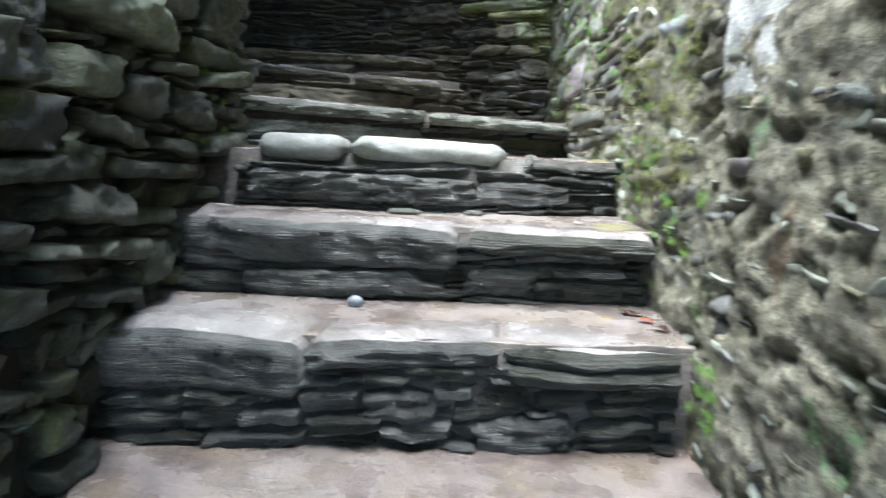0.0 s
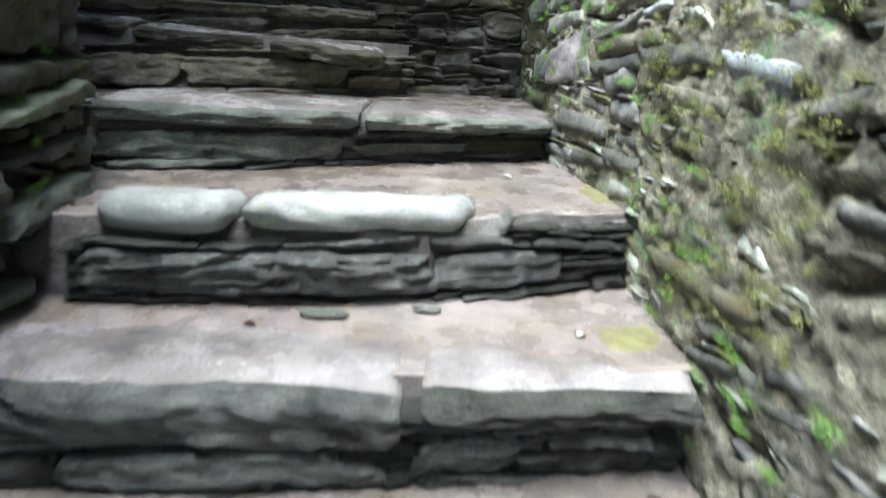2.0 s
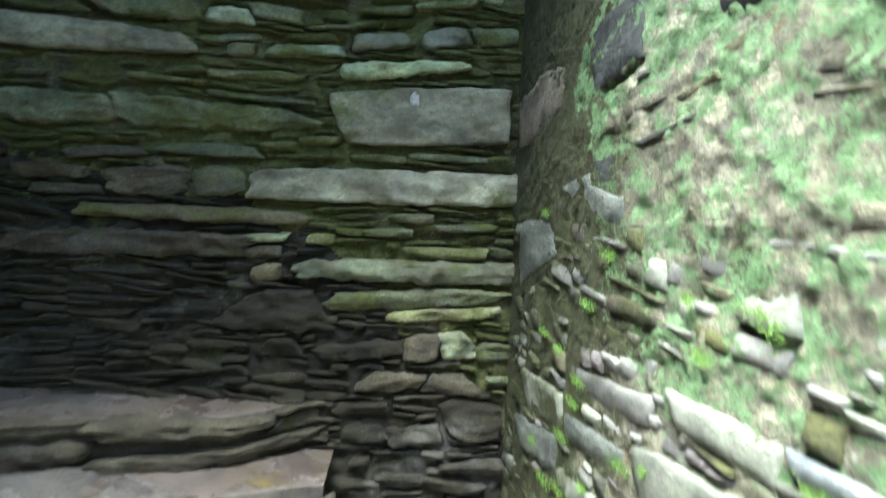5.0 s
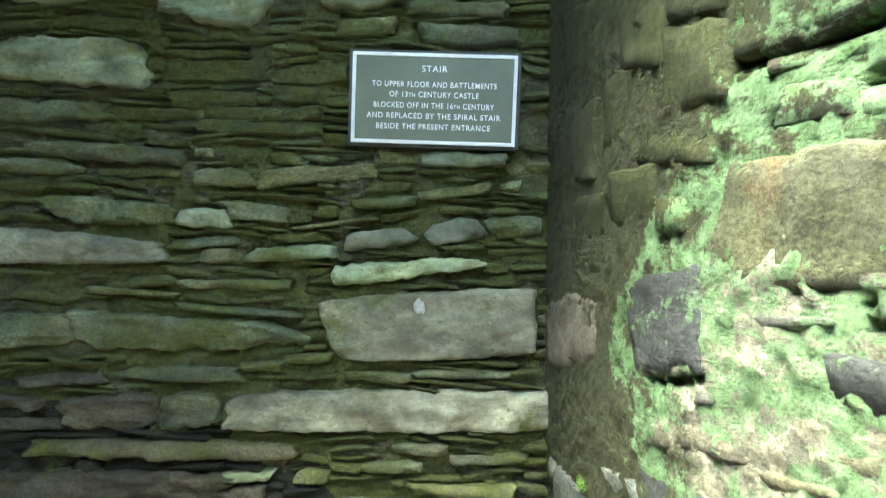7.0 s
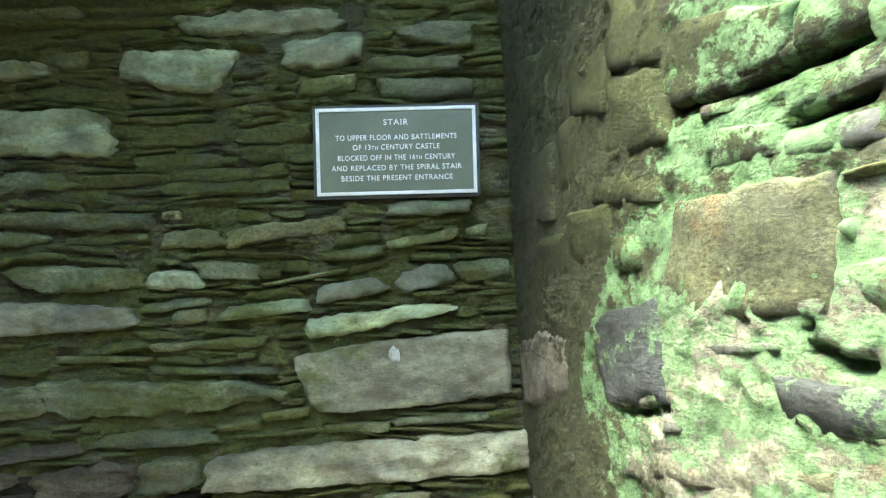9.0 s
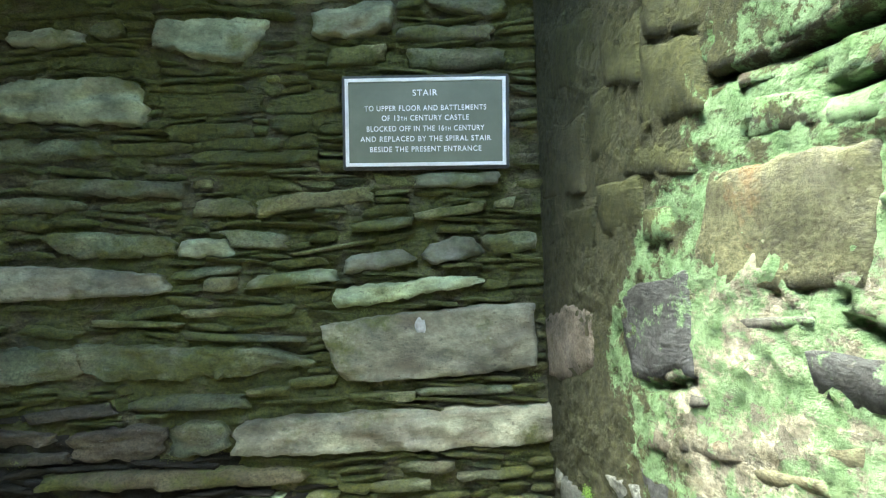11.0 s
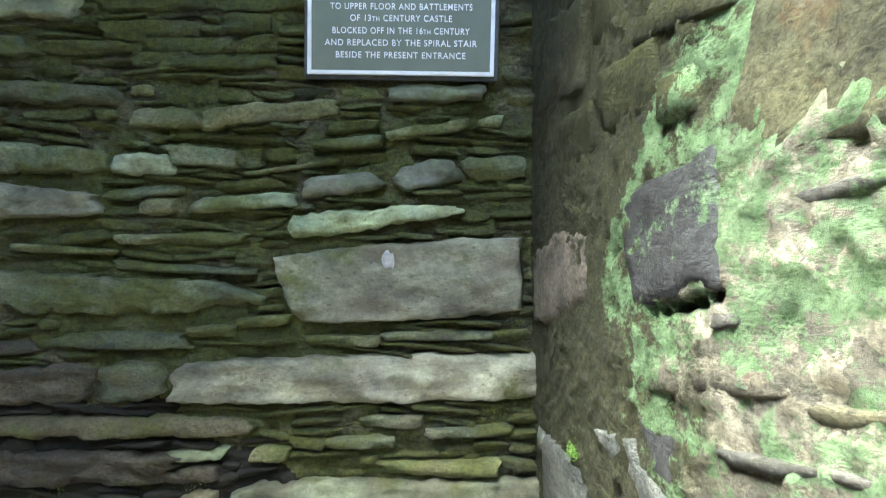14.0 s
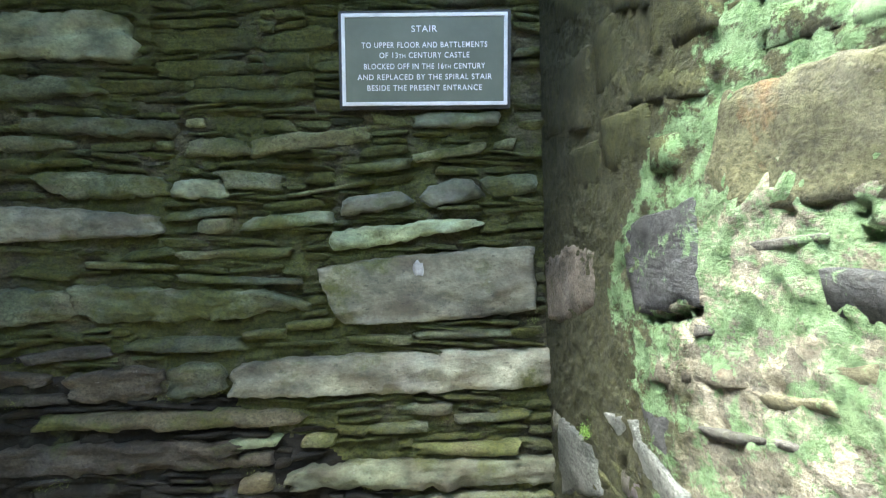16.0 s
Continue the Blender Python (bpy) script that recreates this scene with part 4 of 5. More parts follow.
west.lay(1.321, -0.020, 0.204, 0.100, -0.09, "g", form=(0.60, 1.00, 0.07, -0.05), out=.04)
west.lay(1.670, -0.040, 0.311, 0.102, -0.08, "d", form=(0.85, 1.00, 0.11, -0.07), out=.035)
west.lay(2.027, -0.033, 0.325, 0.043, -0.02, "d", form=(0.62, 1.00, 0.08, -0.17), out=.03)
west.lay(2.016, -0.151, 0.398, 0.107, -0.03, "g", form=(0.50, 1.00, 0.12, -0.18), out=.04)
west.lay(1.172, -0.102, 0.303, 0.059, -0.15, "g", form=(0.50, 1.00, 0.01, -0.03), out=.03)
west.lay(1.571, -0.146, 0.287, 0.052, -0.09, "d", form=(0.57, 1.00, 0.06, 0.02), out=.03)
west.lay(1.392, -0.201, 0.536, 0.045, -0.07, "d", form=(0.92, 1.00, 0.03, 0.05), out=.035)
west.lay(1.014, -0.162, 0.151, 0.062, -0.14, "d", form=(0.85, 1.00, 0.05, 0.06), out=.03)
west.lay(1.061, -0.258, 0.271, 0.077, -0.16, "g", form=(0.94, 1.00, 0.04, -0.06), out=.04)
west.lay(1.165, -0.369, 0.246, 0.056, -0.18, "g", form=(0.50, 1.00, 0.19, -0.06), out=.04)
west.lay(1.373, -0.320, 0.294, 0.038, -0.08, "d", form=(0.80, 1.00, 0.02, 0.02), out=.02)
west.lay(1.133, -0.471, 0.270, 0.044, -0.17, "d", form=(0.66, 1.00, 0.07, -0.18), out=.03)
west.lay(1.409, -0.443, 0.172, 0.109, -0.16, "d", form=(0.99, 1.00, 0.16, 0.18), out=.02)
west.lay(2.000, 0.136, 0.617, 0.069, -0.00, "d", form=(1.00, 0.83, -0.07, -0.21), out=.03)
west.lay(0.711, 0.016, 0.167, 0.098, -0.04, "g", form=(0.77, 1.00, 0.05, -0.25), out=.04)
west.lay(0.774, -0.094, 0.298, 0.102, 0.02, "d", form=(0.84, 1.00, 0.03, -0.00), out=.03)
west.lay(0.848, -0.175, 0.416, 0.058, -0.01, "d", form=(0.58, 1.00, -0.05, -0.02), out=.03)
west.lay(0.913, -0.332, 0.152, 0.032, -0.15, "g", form=(0.87, 1.00, -0.04, 0.02), out=.04)
west.lay(0.729, -0.275, 0.162, 0.048, -0.13, "d", form=(0.81, 1.00, 0.10, 0.03), out=.03)
west.lay(0.657, -0.474, 0.086, 0.065, -0.31, "b", form=(0.90, 1.00, 0.07, -0.01), out=.035)
west.lay(0.926, -0.376, 0.142, 0.040, -0.16, "d", form=(0.76, 1.00, 0.02, 0.02), out=.02)
west.lay(0.785, -0.406, 0.129, 0.073, -0.15, "d", form=(1.00, 0.70, 0.06, 0.04), out=.02)
west.lay(2.066, 0.521, 0.356, 0.107, 0.01, "l", form=(0.68, 1.00, -0.25, -0.25), out=.05)
west.lay(1.955, 0.394, 0.466, 0.105, -0.06, "l", form=(1.00, 0.89, 0.04, -0.02), out=.05)
west.lay(2.035, 0.075, 0.422, 0.059, 0.08, "l", form=(0.65, 1.00, 0.10, -0.25), out=.05)
west.lay(2.232, 0.609, 0.135, 0.057, 0.09, "g", form=(0.64, 1.00, -0.25, 0.06), out=.03)
west.lay(0.755, -0.570, 0.098, 0.042, -0.34, "g")
west.lay(2.069, -0.316, 0.116, 0.094, -0.33, "g")
west.fill(random.Random(14), (0.07, 0.19), (0.04, 0.13), "dddg", (-0.025, 0.02), 0.014, 0.1, 0.3)
west.finish((1.5, 0.0))


# ---- the stair ----
stair = tagged(new("stone_stair"), "worn winding stair of dark slate slabs between castle walls", "stair")


def tread_height(k, u, y):
    p = (u, y, TREAD_Z[k])
    return TREAD_Z[k] + 0.007 * wobble(p, 3.5, k) + 0.004 * wobble(p, 12, k) + 0.002 * wobble(p, 33, k) - 0.008


def tread_fill(k):
    """The trodden top of a step, of earth, mortar and worn stone, solid down to the step below."""
    x0, x1 = (-1.25, 0.5) if k < 4 else ((-2.0, 0.42) if k == 4 else (-2.4, -0.33))
    nx, ny = round((x1 - x0) / 0.03), 22
    verts, faces = [], []
    for j in range(ny + 2):
        for i in range(nx + 1):
            u = x0 + (x1 - x0) * i / nx
            near = max(EDGE[k](u), FOOT[k](u)) + 0.03
            far = EDGE[k + 1](u) + 0.16 if k + 1 < len(EDGE) else 3.95
            if k == 4:
                far = max(far, 3.86 if u > -0.4 else far)
            y = near + (far - near) * max(0, j - 1) / ny
            p = (u, y, TREAD_Z[k])
            z = tread_height(k, u, y)
            if j == 0:
                y = FOOT[k](u) + 0.03
                z = (TREAD_Z[k - 1] if k else -1.2) - 0.03
            verts.append((u, y, z))
    at = lambda i, j: j * (nx + 1) + i
    for j in range(ny + 1):
        for i in range(nx):
            faces.append((at(i, j), at(i + 1, j), at(i + 1, j + 1), at(i, j + 1)))
    me = mesh_of("tread", verts, faces, TREAD_FILL)
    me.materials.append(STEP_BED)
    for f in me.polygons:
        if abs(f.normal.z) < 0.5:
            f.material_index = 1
    piece("tread", me, stair)


def slab(k, u0, u1, thick, deep, material, name="slab", seed=1, over=0.0, lift=0.0, plump=0.0, dz=(0.0, 0.0), rough=0.006, label=""):
    """A stone that forms the front of a step: top, broken nose and underside swept along the step's edge."""
    n = max(6, round((u1 - u0) / 0.022))
    # the trodden top rounds down towards the nose
    top = [(deep, -0.018), (deep * 0.75, -0.002), (deep * 0.5, 0.004), (deep * 0.36, 0.003), (0.085, -0.003), (0.048, -0.010), (0.020, -0.018)]
    nose = [(0.004, -0.025)] + [(0.002 + 0.002 * q, -0.025 - (thick - 0.029) * q / 7) for q in range(1, 7)] + [(0.022, -thick)]
    profile = top + nose + [(deep * 0.4, -thick), (deep, -thick)]
    if plump:
        m = 11
        arc = [(plump - plump * math.sin(math.pi * q / (m - 1)) ** 0.8, -thick / 2 + thick / 2 * math.cos(math.pi * q / (m - 1))) for q in range(m)]
        profile = [(deep, -0.012), (deep * 0.7, -0.006), (deep * 0.45, -0.002)] + arc + [(deep, -thick)]
    verts, faces = [], []
    c = len(profile)
    for i in range(n + 1):
        s = i / n
        u = u0 + (u1 - u0) * s
        end = min(s, 1 - s) * (u1 - u0)
        squeeze = min(1.0, end / (0.055 if plump else 0.018))
        squeeze = math.sqrt(max(0.0, 1 - (1 - squeeze) ** 2))
        lo = 0.25 if plump else 0.72
        squeeze = lo + (1 - lo) * squeeze
        zt = TREAD_Z[k] + lift + dz[0] + (dz[1] - dz[0]) * s
        for q, (dy, dz_) in enumerate(profile):
            y = EDGE[k](u) - over + dy
            front = max(0.0, 1 - dy / 0.12)
            p = (u, y, zt + dz_)
            y += front * (rough * 3.4 * wobble(p, 5, seed) + rough * 2.4 * wobble((p[0], p[1], p[2] * 5), 13, seed) + rough * 1.2 * wobble((p[0], p[1], p[2] * 3), 37, seed)) + (1 - squeeze) * 0.05 * front
            z = zt - thick / 2 + (dz_ + thick / 2) * squeeze + rough * (0.8 * wobble(p, 7, seed + 3) + 0.4 * wobble(p, 23, seed))
            uu = u + 0.006 * wobble((seed, y * 6, z * 9), 1.0, seed) * (1 if 0 < i < n else 2.5)
            verts.append((uu, y, z))
    for i in range(n):
        for q in range(c - 1):
            a = i * c + q
            faces.append((a, a + 1, a + c + 1, a + c))
    faces.append(tuple(range(c - 1, -1, -1)))
    faces.append(tuple(n * c + q for q in range(c)))
    me = mesh_of(name, verts, faces, material)
    if not plump:
        me.materials.append(NOSE_TOP)
        for f in me.polygons:
            if f.index < n * (c - 1) and f.index % (c - 1) < 5:
                f.material_index = 1
    return piece(name, me, stair, label)


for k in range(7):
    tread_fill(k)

# first step
slab(1, -0.93, -0.475, 0.135, 0.30, STAIR_STONE["g"], seed=3, rough=0.008, dz=(0.012, 0.0))
slab(1, -0.465, -0.035, 0.062, 0.28, STAIR_STONE["g"], seed=4, over=0.01, rough=0.010)
slab(1, -0.025, 0.40, 0.05, 0.3, STAIR_STONE["d"], seed=6, over=-0.015, dz=(-0.005, -0.012))
slab(1, 0.0, 0.40, 0.05, 0.2, STAIR_STONE["d"], seed=7, over=0.008, lift=-0.045)
# second step
slab(2, -0.95, -0.17, 0.125, 0.3, STAIR_STONE["g"], seed=8, over=0.01, rough=0.012, dz=(0.012, -0.002))
slab(2, -0.13, 0.40, 0.065, 0.26, STAIR_STONE["d"], seed=9, rough=0.010, dz=(-0.004, -0.012))
# third step: rounded pale stones
slab(3, -0.885, -0.585, 0.090, 0.15, CUSHION, "rounded_stone", 10, -0.02, 0.052, 0.06, rough=0.003)
slab(3, -0.56, -0.05, 0.086, 0.13, CUSHION, "rounded_stone", 11, -0.02, 0.050, 0.05, (0.004, -0.006), 0.006)
slab(3, 0.02, 0.40, 0.05, 0.14, STAIR_STONE["d"], seed=12, rough=0.012, dz=(-0.012, -0.01))
# fourth step
slab(4, -1.14, -0.425, 0.062, 0.55, STAIR_STONE["l"], seed=13, over=0.03, rough=0.007, dz=(0.035, 0.012))
slab(4, -0.405, 0.25, 0.058, 0.55, STAIR_STONE["l"], seed=14, over=0.03, rough=0.007, dz=(0.008, -0.012))
# fifth step, winding away into the dark
slab(5, -1.75, -1.36, 0.07, 0.35, STAIR_STONE["b"], seed=15, over=0.0, rough=0.01, dz=(0.05, 0.03))
slab(5, -1.33, -0.90, 0.075, 0.4, STAIR_STONE["b"], seed=16, over=0.02, rough=0.012, dz=(0.02, 0.0))
slab(5, -0.865, -0.43, 0.075, 0.3, STAIR_STONE["b"], seed=17, over=0.02, rough=0.012, dz=(0.0, -0.03))

RISERS = {}
# the two highest risers get darker slate, the passage's shade as colour
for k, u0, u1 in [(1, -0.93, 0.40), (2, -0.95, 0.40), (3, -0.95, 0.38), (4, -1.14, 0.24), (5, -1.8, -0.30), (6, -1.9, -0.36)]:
    RISERS[k] = Masonry(stair, on_riser(k), u0, u1, TREAD_Z[k - 1] - 0.015, TREAD_Z[k] - (0.05 if k < 6 else 0.0), STAIR_STONE if k < 5 else dict.fromkeys("gdblm", SHADE_DARK),
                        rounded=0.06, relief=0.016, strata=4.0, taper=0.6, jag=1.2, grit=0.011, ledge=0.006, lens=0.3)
RISERS[1].block(-0.70, -0.60, 0.44, 0.09)
RISERS[1].lay(-0.862, -0.765, 0.218, 0.037, 0.08, "d", form=(1.00, 0.91, 0.01, 0.00), out=.01)
RISERS[1].lay(-0.684, -0.751, 0.124, 0.046, 0.04, "d", form=(0.88, 1.00, -0.00, 0.01), out=.015)
RISERS[1].lay(-0.547, -0.742, 0.137, 0.046, 0.08, "g", form=(1.00, 0.94, 0.01, 0.03), out=.03)
RISERS[1].lay(-0.838, -0.812, 0.274, 0.034, 0.08, "d", form=(0.92, 1.00, 0.01, 0.00), out=.03)
RISERS[1].lay(-0.582, -0.796, 0.225, 0.037, 0.06, "g", form=(1.00, 0.90, 0.00, 0.01), out=.035)
RISERS[1].lay(-0.411, -0.695, 0.130, 0.059, 0.02, "g", form=(1.00, 0.97, -0.04, 0.04), out=.025)
RISERS[1].lay(-0.257, -0.712, 0.154, 0.072, 0.06, "g", form=(1.00, 0.99, 0.01, -0.04), out=.03)
RISERS[1].lay(-0.377, -0.756, 0.163, 0.048, 0.02, "d", form=(1.00, 0.98, -0.03, -0.03), out=.03)
RISERS[1].lay(-0.215, -0.770, 0.162, 0.039, 0.05, "g", form=(0.95, 1.00, -0.01, 0.03), out=.03)
RISERS[1].lay(-0.378, -0.825, 0.130, 0.046, 0.08, "d", form=(1.00, 0.96, 0.00, -0.03), out=.01)
RISERS[1].lay(-0.234, -0.828, 0.146, 0.056, 0.09, "d", form=(0.98, 1.00, -0.01, -0.00), out=.02)
RISERS[1].lay(0.038, -0.781, 0.214, 0.101, 0.08, "g", form=(0.90, 1.00, -0.11, -0.01), out=.03)
RISERS[1].lay(-0.130, -0.676, 0.088, 0.035, 0.05, "g", form=(0.93, 1.00, -0.02, -0.02), out=.025)
RISERS[1].lay(-0.015, -0.692, 0.112, 0.065, 0.17, "d", form=(0.86, 1.00, -0.03, -0.15), out=.0)
RISERS[1].lay(0.116, -0.686, 0.110, 0.041, 0.15, "d", form=(0.98, 1.00, -0.02, -0.03), out=.01)
RISERS[1].lay(0.278, -0.657, 0.129, 0.038, 0.11, "d", form=(0.91, 1.00, -0.03, -0.03), out=.03)
RISERS[1].lay(0.256, -0.702, 0.133, 0.034, 0.09, "d", form=(1.00, 0.99, -0.07, -0.03), out=.01)
RISERS[1].lay(0.253, -0.754, 0.174, 0.042, 0.09, "d", form=(1.00, 0.98, -0.02, -0.03), out=.025)
RISERS[1].lay(0.251, -0.799, 0.188, 0.038, 0.08, "d", form=(1.00, 0.94, -0.02, -0.02), out=.01)
RISERS[1].lay(-0.099, -0.721, 0.057, 0.039, 0.02, "d", form=(1.00, 0.83, -0.04, -0.03), out=.01)
RISERS[2].lay(-0.858, -0.462, 0.170, 0.030, -0.01, "g", form=(1.00, 0.87, -0.03, -0.03), out=.02)
RISERS[2].lay(-0.872, -0.523, 0.181, 0.063, -0.00, "d", form=(0.85, 1.00, 0.01, -0.02), out=.015)
RISERS[2].lay(-0.497, -0.514, 0.523, 0.086, 0.03, "g", form=(1.00, 0.87, -0.04, -0.25), out=.03)
RISERS[2].lay(-0.112, -0.419, 0.169, 0.028, 0.10, "g", form=(1.00, 0.88, -0.08, -0.12), out=.03)
RISERS[2].lay(-0.037, -0.495, 0.193, 0.082, 0.02, "g", form=(1.00, 1.00, 0.09, 0.10), out=.02)
RISERS[2].lay(0.093, -0.418, 0.189, 0.029, 0.01, "g", form=(1.00, 0.66, -0.04, -0.05), out=.035)
RISERS[2].lay(0.219, -0.460, 0.206, 0.030, 0.02, "g", form=(0.98, 1.00, -0.08, -0.02), out=.03)
RISERS[2].lay(0.193, -0.520, 0.263, 0.065, 0.01, "d", form=(0.97, 1.00, -0.02, 0.01), out=.01)
RISERS[2].lay(-0.209, -0.485, 0.137, 0.042, 0.13, "d", form=(1.00, 0.86, -0.25, -0.06), out=.005)
RISERS[3].lay(-0.515, -0.268, 0.75, 0.105, -0.01, "g", form=(1.00, 0.85, 0.00, -0.05), out=0.03, relief=0.022, strata=9.0, jag=0.7)
RISERS[3].lay(0.03, -0.272, 0.32, 0.085, -0.02, "g", form=(1.00, 0.90, 0.02, 0.00), out=0.018, jag=0.7)
RISERS[3].lay(-0.89, -0.275, 0.10, 0.06, 0.0, "d", out=0.02)
RISERS[3].lay(0.24, -0.225, 0.24, 0.035, -0.08, "d", out=0.03)
RISERS[4].lay(-0.80, -0.085, 0.66, 0.095, -0.03, "l", 0.01)
RISERS[4].lay(-0.92, -0.135, 0.34, 0.03, 0.02, "l", 0.03)
RISERS[4].lay(-0.25, -0.105, 0.36, 0.06, -0.02, "l", -0.005)
RISERS[4].lay(0.08, -0.10, 0.30, 0.06, -0.05, "o", -0.005)
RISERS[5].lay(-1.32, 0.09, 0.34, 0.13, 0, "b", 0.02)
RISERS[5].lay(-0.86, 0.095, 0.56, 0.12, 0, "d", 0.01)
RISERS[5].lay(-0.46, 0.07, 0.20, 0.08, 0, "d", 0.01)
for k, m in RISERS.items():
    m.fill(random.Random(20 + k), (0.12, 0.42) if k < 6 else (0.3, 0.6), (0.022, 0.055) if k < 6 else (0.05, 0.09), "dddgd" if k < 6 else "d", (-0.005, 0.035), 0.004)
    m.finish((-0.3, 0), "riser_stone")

# steps and landing below the first tread in view
for n, (y0, y1, z) in enumerate([(-0.2, 0.5, -1.0), (-1.4, -0.15, -1.2)]):
    lower = box_mesh("lower_step", -1.2, 0.55, y0, y1, z - 0.3, z, TREAD_FILL)
    lower.parent = stair


# ---- plaque ----
WHITE = plain_material("white_paint", (0.70, 0.70, 0.66), (0.88, 0.88, 0.84), 0.5, 30)
PANEL = plain_material("grey_green_enamel", (0.105, 0.120, 0.072), (0.150, 0.165, 0.108), 0.5, 9, 0.0, 0.05)
EDGE_IRON = plain_material("dark_cast_iron", (0.03, 0.032, 0.03), (0.07, 0.072, 0.065), 0.6, 60)


def rim_mesh(w, h, band, deep):
    """A flat frame of four mitred bars with softened edges."""
    bm = bmesh.new()
    loops = []
    for inset, y in ((0, 0), (0, -deep + 0.001), (0.001, -deep), (band - 0.001, -deep), (band, -deep + 0.001), (band, 0)):
        loops.append([bm.verts.new((sx * (w / 2 - inset), y, sz * (h / 2 - inset))) for sx, sz in ((-1, -1), (1, -1), (1, 1), (-1, 1))])
    for a, b in zip(loops, loops[1:]):
        for q in range(4):
            bm.faces.new((a[q], a[(q + 1) % 4], b[(q + 1) % 4], b[q]))
    return bm


def plate_mesh(w, h, deep, bevel):
    bm = bmesh.new()
    bmesh.ops.create_cube(bm, size=1)
    for v in bm.verts:
        v.co = Vector((v.co.x * w, -deep / 2 + v.co.y * deep, v.co.z * h))
    bmesh.ops.bevel(bm, geom=bm.edges[:], offset=bevel, segments=2, affect="EDGES")
    return bm


def lettering(line, size, x, z, y, parent, width):
    """One raised line of capitals, centred, brought to its width."""
    cu = bpy.data.curves.new("line", "FONT")
    cu.small_caps_scale = 0.72
    cu.body, cu.size, cu.align_x, cu.align_y, cu.extrude, cu.space_character, cu.offset = line, size, "CENTER", "CENTER", 0.0012, 1.15, 0.0001
    for q, c in enumerate(line):
        cu.body_format[q].use_small_caps = c.islower()
    tmp = new("line", cu)
    me = bpy.data.meshes.new_from_object(tmp.evaluated_get(bpy.context.evaluated_depsgraph_get()))
    bpy.data.objects.remove(tmp)
    xs = [v.co.x for v in me.vertices]
    fit = width / (max(xs) - min(xs))
    mid = (max(xs) + min(xs)) / 2
    for v in me.vertices:
        v.co = Vector(((v.co.x - mid) * fit, -v.co.z, v.co.y))
    me.materials.append(WHITE)
    ob = new("lettering", me)
    ob.parent, ob.location = parent, (x, y, z)
    return ob


plaque = tagged(new("plaque"), "grey-green cast metal plaque with white border and raised lettering", "plaque")
plaque.matrix_basis = pose(-0.136, 3.872, 1.770, 3, 0.3, 0)
part("backing", plate_mesh(0.412, 0.232, 0.020, 0.003), EDGE_IRON, plaque, "dark rusted edge of the plate")
body = part("panel", plate_mesh(0.385, 0.205, 0.004, 0.001), PANEL, plaque)
body.location = (0, -0.0195, 0)
rim = part("border", rim_mesh(0.396, 0.216, 0.0085, 0.008), WHITE, plaque, "raised white-painted border")
rim.location = (0, -0.0195, 0)
LINES = [("STAIR", 0.061, 0.0708), ("TO UPPER FLOOR AND BATTLEMENTS", 0.300, 0.0335), ("OF 13th CENTURY CASTLE", 0.215, 0.0095),
         ("BLOCKED OFF IN THE 16th CENTURY", 0.290, -0.0165), ("AND REPLACED BY THE SPIRAL STAIR", 0.322, -0.0415), ("BESIDE THE PRESENT ENTRANCE", 0.275, -0.067)]
for text, width, z in LINES:
    lettering(text, 0.0185 if text != "STAIR" else 0.021, 0, z, -0.0237, plaque, width)

# ---- small things ----
PEBBLE = plain_material("blue_grey_pebble", (0.09, 0.10, 0.115), (0.20, 0.22, 0.25), 0.5, 50)
LEAF_ORANGE = plain_material("dead_leaf_orange", (0.35, 0.06, 0.015), (0.55, 0.14, 0.03), 0.6, 60)
LEAF_BROWN = plain_material("dead_leaf_brown", (0.04, 0.02, 0.012), (0.10, 0.05, 0.03), 0.5, 60)
LEAF_PALE = plain_material("dead_leaf_pale", (0.45, 0.44, 0.40), (0.65, 0.64, 0.58), 0.6, 60)
MOSS_LEAF = plain_material("bright_moss_leaf", (0.10, 0.22, 0.03), (0.24, 0.42, 0.08), 0.6, 80)
LICHEN = plain_material("white_lichen", (0.30, 0.30, 0.27), (0.50, 0.50, 0.45), 0.9, 90)


def lump(name, at, size, material, seed, label, category, rests=True):
    """A small loose stone with an uneven outline, resting on its underside."""
    bm = bmesh.new()
    bmesh.ops.create_icosphere(bm, subdivisions=3, radius=1)
    for v in bm.verts:
        k = 1 + 0.22 * wobble(v.co, 1.3, seed) + 0.08 * wobble(v.co, 3.5, seed)
        v.co = Vector((v.co.x * size[0], v.co.y * size[1], max(v.co.z, -0.7) * size[2])) * k
    for f in bm.faces:
        f.smooth = True
    ob = part(name, bm, material)
    k = min(range(len(TREAD_Z)), key=lambda q: abs(TREAD_Z[q] - at[2]))
    ob.location = (at[0], at[1], tread_height(k, at[0], at[1]) + 0.66 * size[2] if rests else at[2])
    return tagged(ob, label, category)


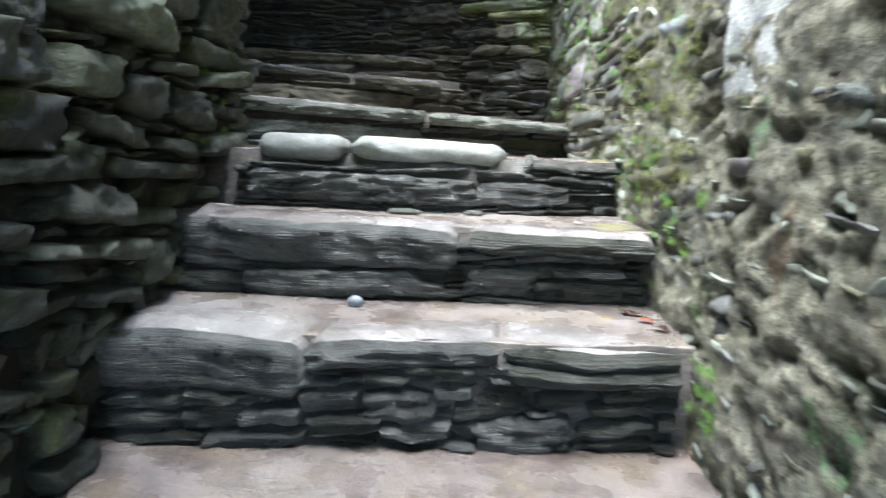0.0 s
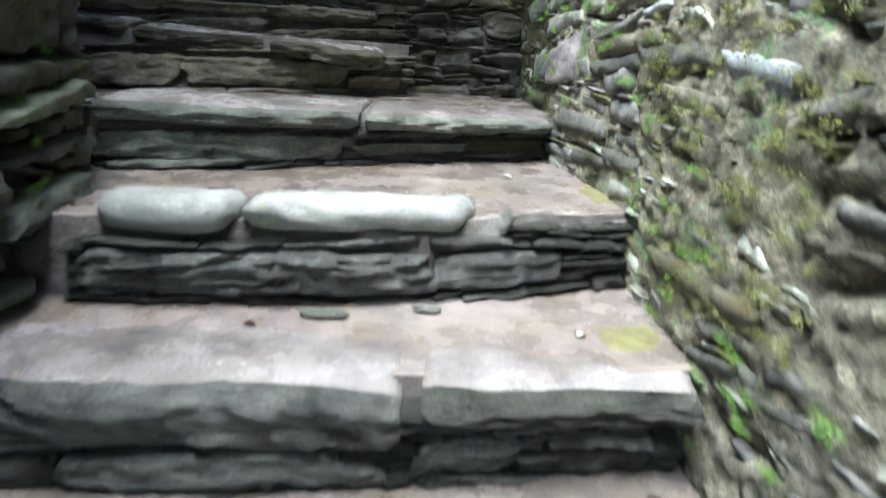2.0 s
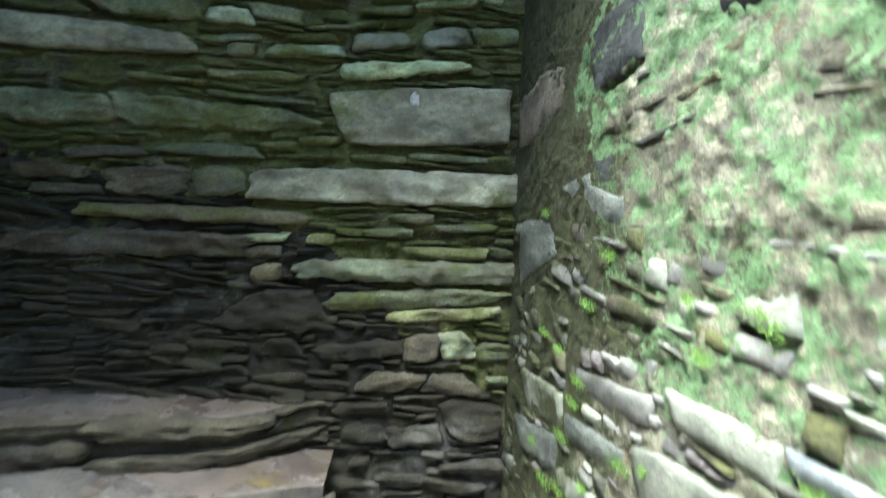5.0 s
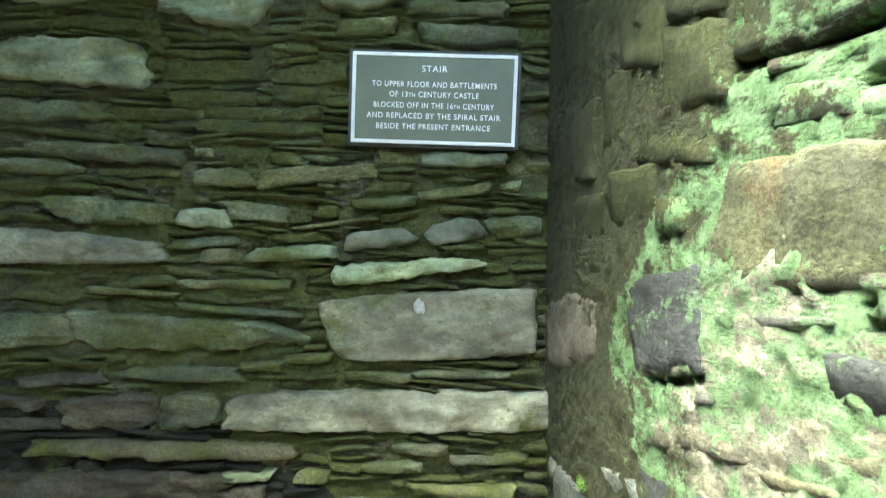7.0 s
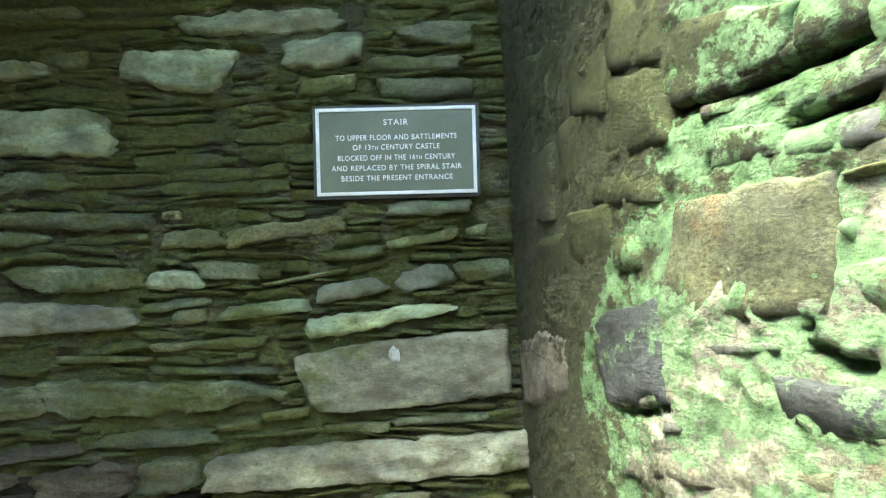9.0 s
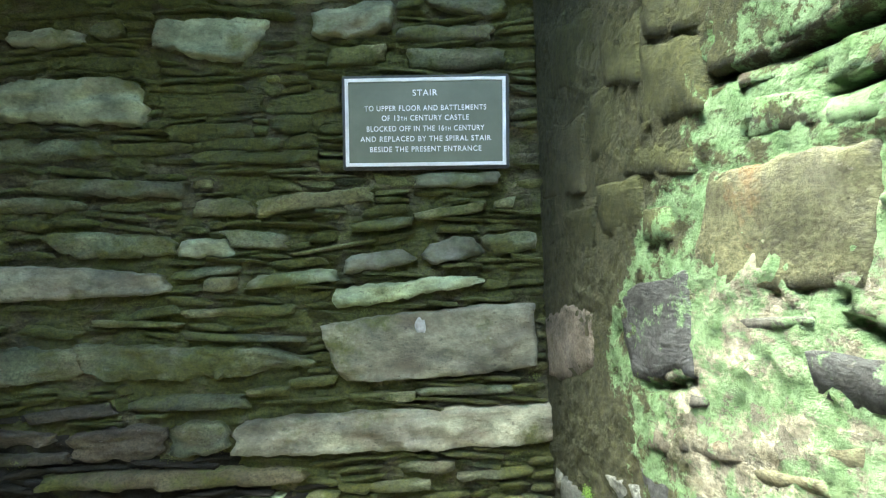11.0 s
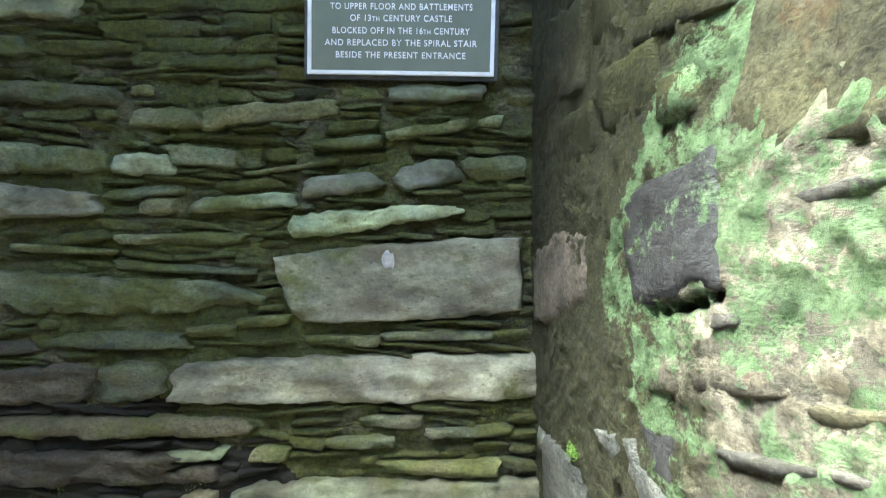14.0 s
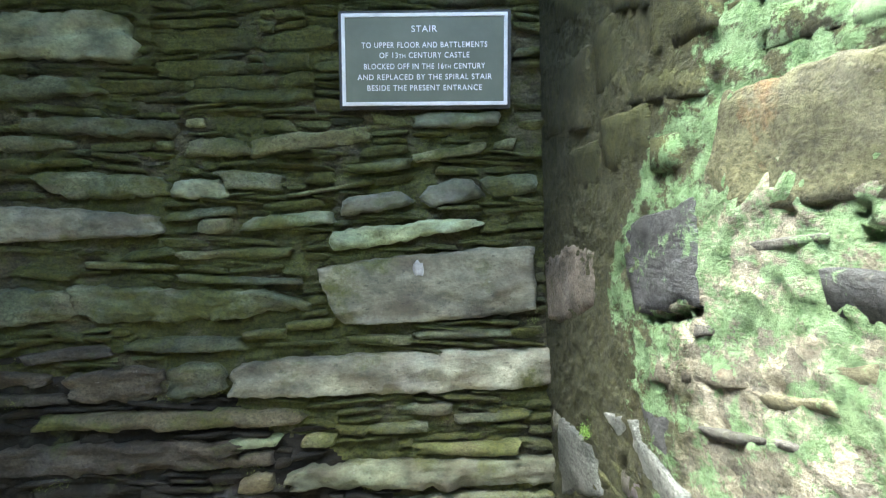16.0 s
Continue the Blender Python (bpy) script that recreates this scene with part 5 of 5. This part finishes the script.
def leaf(at, length, turn, material, label):
    """A curled dead leaf: blade with a raised midrib and a stalk."""
    bm = bmesh.new()
    rows = []
    for i in range(9):
        s = i / 8
        half = 0.34 * length * math.sin(math.pi * min(1, s * 0.96 + 0.03)) ** 0.8
        bend = 0.12 * length * math.sin(s * 3.0)
        rows.append([bm.verts.new((q * half, s * length, bend + 0.25 * abs(q) * half + 0.003)) for q in (-1, -0.5, 0, 0.5, 1)])
    for a, b in zip(rows, rows[1:]):
        for q in range(4):
            bm.faces.new((a[q], a[q + 1], b[q + 1], b[q]))
    base = bm.verts.new((0.0012, -0.3 * length, 0.004)), bm.verts.new((-0.0012, -0.3 * length, 0.004))
    bm.faces.new((base[1], base[0], rows[0][3], rows[0][1]))
    bmesh.ops.solidify(bm, geom=bm.faces[:], thickness=0.0008)
    for f in bm.faces:
        f.smooth = True
    ob = part("fallen_leaf", bm, material)
    k = min(range(len(TREAD_Z)), key=lambda q: abs(TREAD_Z[q] - at[2]))
    ob.matrix_basis = pose(at[0], at[1], tread_height(k, at[0], at[1]) + 0.001, 0, 0, turn)
    return tagged(ob, label, "leaf", "fallen leaves on the steps")


lump("pebble", (-0.434, 1.525, -0.527), (0.022, 0.018, 0.018), PEBBLE, 2, "small blue-grey rounded pebble lying on the worn tread", "pebble")
lump("loose_stone", (-0.37, 1.93, -0.32), (0.055, 0.022, 0.012), STAIR_STONE["l"], 5, "thin flat slate chip at the foot of a riser", "stone")
lump("loose_stone", (-0.14, 1.99, -0.318), (0.035, 0.018, 0.010), STAIR_STONE["g"], 6, "small slate chip at the foot of a riser", "stone")
wedge = lump("wedge_stone", (0.03, 2.19, -0.172), (0.016, 0.03, 0.045), STAIR_STONE["l"], 9, "pale pointed stone wedged upright between step stones", "stone", False)
wedge.rotation_euler = (0.5, 0.35, 0.5)
leaf((0.385, 1.56, -0.538), 0.045, 70, LEAF_ORANGE, "orange dead leaf lying on the wet tread")
leaf((0.33, 1.62, -0.54), 0.045, 20, LEAF_BROWN, "dark brown wet leaf lying on the tread")
leaf((0.37, 1.64, -0.54), 0.04, 110, LEAF_BROWN, "dark brown wet leaf lying on the tread")
leaf((0.40, 1.45, -0.545), 0.05, 40, LEAF_BROWN, "dark brown wet leaf at the edge of the step")
leaf((0.21, 1.93, -0.328), 0.035, 150, LEAF_PALE, "pale pinkish dead leaf lying on the tread")
leaf((-0.50, 1.86, -0.328), 0.03, 80, LEAF_BROWN, "small reddish brown leaf lying on the tread")
leaf((0.09, 2.69, -0.138), 0.045, 60, LEAF_PALE, "pale bleached leaf lying on the tread")
leaf((0.19, 3.42, 0.028), 0.03, 100, LEAF_ORANGE, "red dead leaf in the corner by the wall")


def tufts(name, parent, place, rnd, count, span, rise, material, size=0.0045, each=140, side=1):
    """Low moss and liverwort rooted in the joints: many small leaves."""
    verts, faces = [], []
    for _ in range(count):
        u, v = rnd.uniform(*span), rnd.uniform(*rise)
        long = rnd.uniform(0.012, 0.045)
        for _ in range(each):
            uu, vv = u + rnd.gauss(0, long * 0.6), v + rnd.gauss(0, 0.006) - 0.15 * (u - span[0]) * 0
            d0 = rnd.uniform(0.0, 0.014)
            a = rnd.uniform(0, 6.283)
            s = size * rnd.uniform(0.5, 1.3)
            p = place(uu, vv, d0)
            q = place(uu + s * math.cos(a), vv + s * math.sin(a) - 0.3 * s, d0 + s * rnd.uniform(0.3, 0.9))
            r = place(uu - 0.4 * s * math.sin(a), vv + 0.4 * s * math.cos(a), d0 + s * 0.4)
            t = place(uu + 0.4 * s * math.sin(a), vv - 0.4 * s * math.cos(a), d0 + s * 0.4)
            b = len(verts)
            verts.extend((p, r, q, t))
            faces.append((b, b + 1, b + 2, b + 3))
    ob = new(name, mesh_of(name, verts, faces, material, False))
    return tagged(ob, kind="stuff")


rnd = random.Random(31)
tufts("joint_moss", right_wall, on_right, rnd, 60, (2.2, 3.5), (0.0, 1.0), MOSS_LEAF, 0.003, 200)
tufts("joint_moss", right_wall, on_right, rnd, 22, (1.2, 2.2), (-0.5, 0.1), MOSS_LEAF, 0.003, 200)
tufts("joint_moss", right_wall, on_right, rnd, 10, (1.10, 1.45), (-0.72, -0.56), MOSS_LEAF, 0.003, 200)
tufts("joint_moss", left_wall, on_left, rnd, 14, (1.7, 2.3), (-0.2, 0.3), MOSS_LEAF, 0.003)
BACK_MOSS = plain_material("joint_moss_leaf", (0.09, 0.11, 0.025), (0.26, 0.30, 0.09), 0.8, 80)
tufts("joint_moss", back_wall, on_back, rnd, 130, (-1.25, 0.14), (0.72, 2.1), BACK_MOSS, 0.0028, 45)
YELLOW_MOSS = plain_material("yellow_moss", (0.13, 0.15, 0.04), (0.32, 0.34, 0.12), 0.9, 55, 0.0, 0.8)
tufts("hanging_moss", right_wall, on_right, rnd, 150, (1.45, 2.3), (-0.25, 0.45), YELLOW_MOSS, 0.0035, 90)


PAD_MOSS = plain_material("olive_moss_film", (0.06, 0.055, 0.022), (0.15, 0.14, 0.055), 0.9, 26, 0.0, 0.8)


def pad(at, w, d, seed, label):
    """A low cushion of moss spread over worn stone."""
    n, rings = 28, 6
    verts, faces = [(at[0], at[1], 0.0)], []
    for r in range(1, rings + 1):
        for q in range(n):
            a = 2 * math.pi * q / n
            reach = r / rings * (1 + 0.5 * wobble((math.cos(a) * 1.4, math.sin(a) * 1.4, seed), 1.0, seed) + 0.3 * wobble((math.cos(a) * 1.4, math.sin(a) * 1.4, seed), 3.1, seed))
            verts.append((at[0] + w / 2 * reach * math.cos(a), at[1] + d / 2 * reach * math.sin(a), 0.0))
    k = min(range(len(TREAD_Z)), key=lambda q: abs(TREAD_Z[q] - at[2]))
    lifted = []
    for m, (x, y, _) in enumerate(verts):
        r = 0 if m == 0 else (m - 1) // n + 1
        lifted.append((x, y, tread_height(k, x, y) + 0.007 * (1 - (r / rings) ** 2) + 0.003 * wobble((x, y, 0), 45, seed) - 0.001))
    for q in range(n):
        faces.append((0, 1 + q, 1 + (q + 1) % n))
    for r in range(rings - 1):
        for q in range(n):
            a, b = 1 + r * n + q, 1 + r * n + (q + 1) % n
            faces.append((a, a + n, b + n, b))
    me = mesh_of("moss_pad", lifted, faces, PAD_MOSS)
    ob = new("moss_pad", me)
    return tagged(ob, label, "moss", "moss pads on the treads")


pad((0.30, 1.93, -0.335), 0.16, 0.13, 3, "yellow-green moss pad on the worn tread beside the wall")
pad((0.33, 2.50, -0.145), 0.10, 0.28, 5, "yellow-green moss pad along the foot of the wall")

spot = lump("lichen_patch", (-0.155, 3.836, 1.268), (0.013, 0.005, 0.022), LICHEN, 4, "", "", False)
spot.parent = back_wall
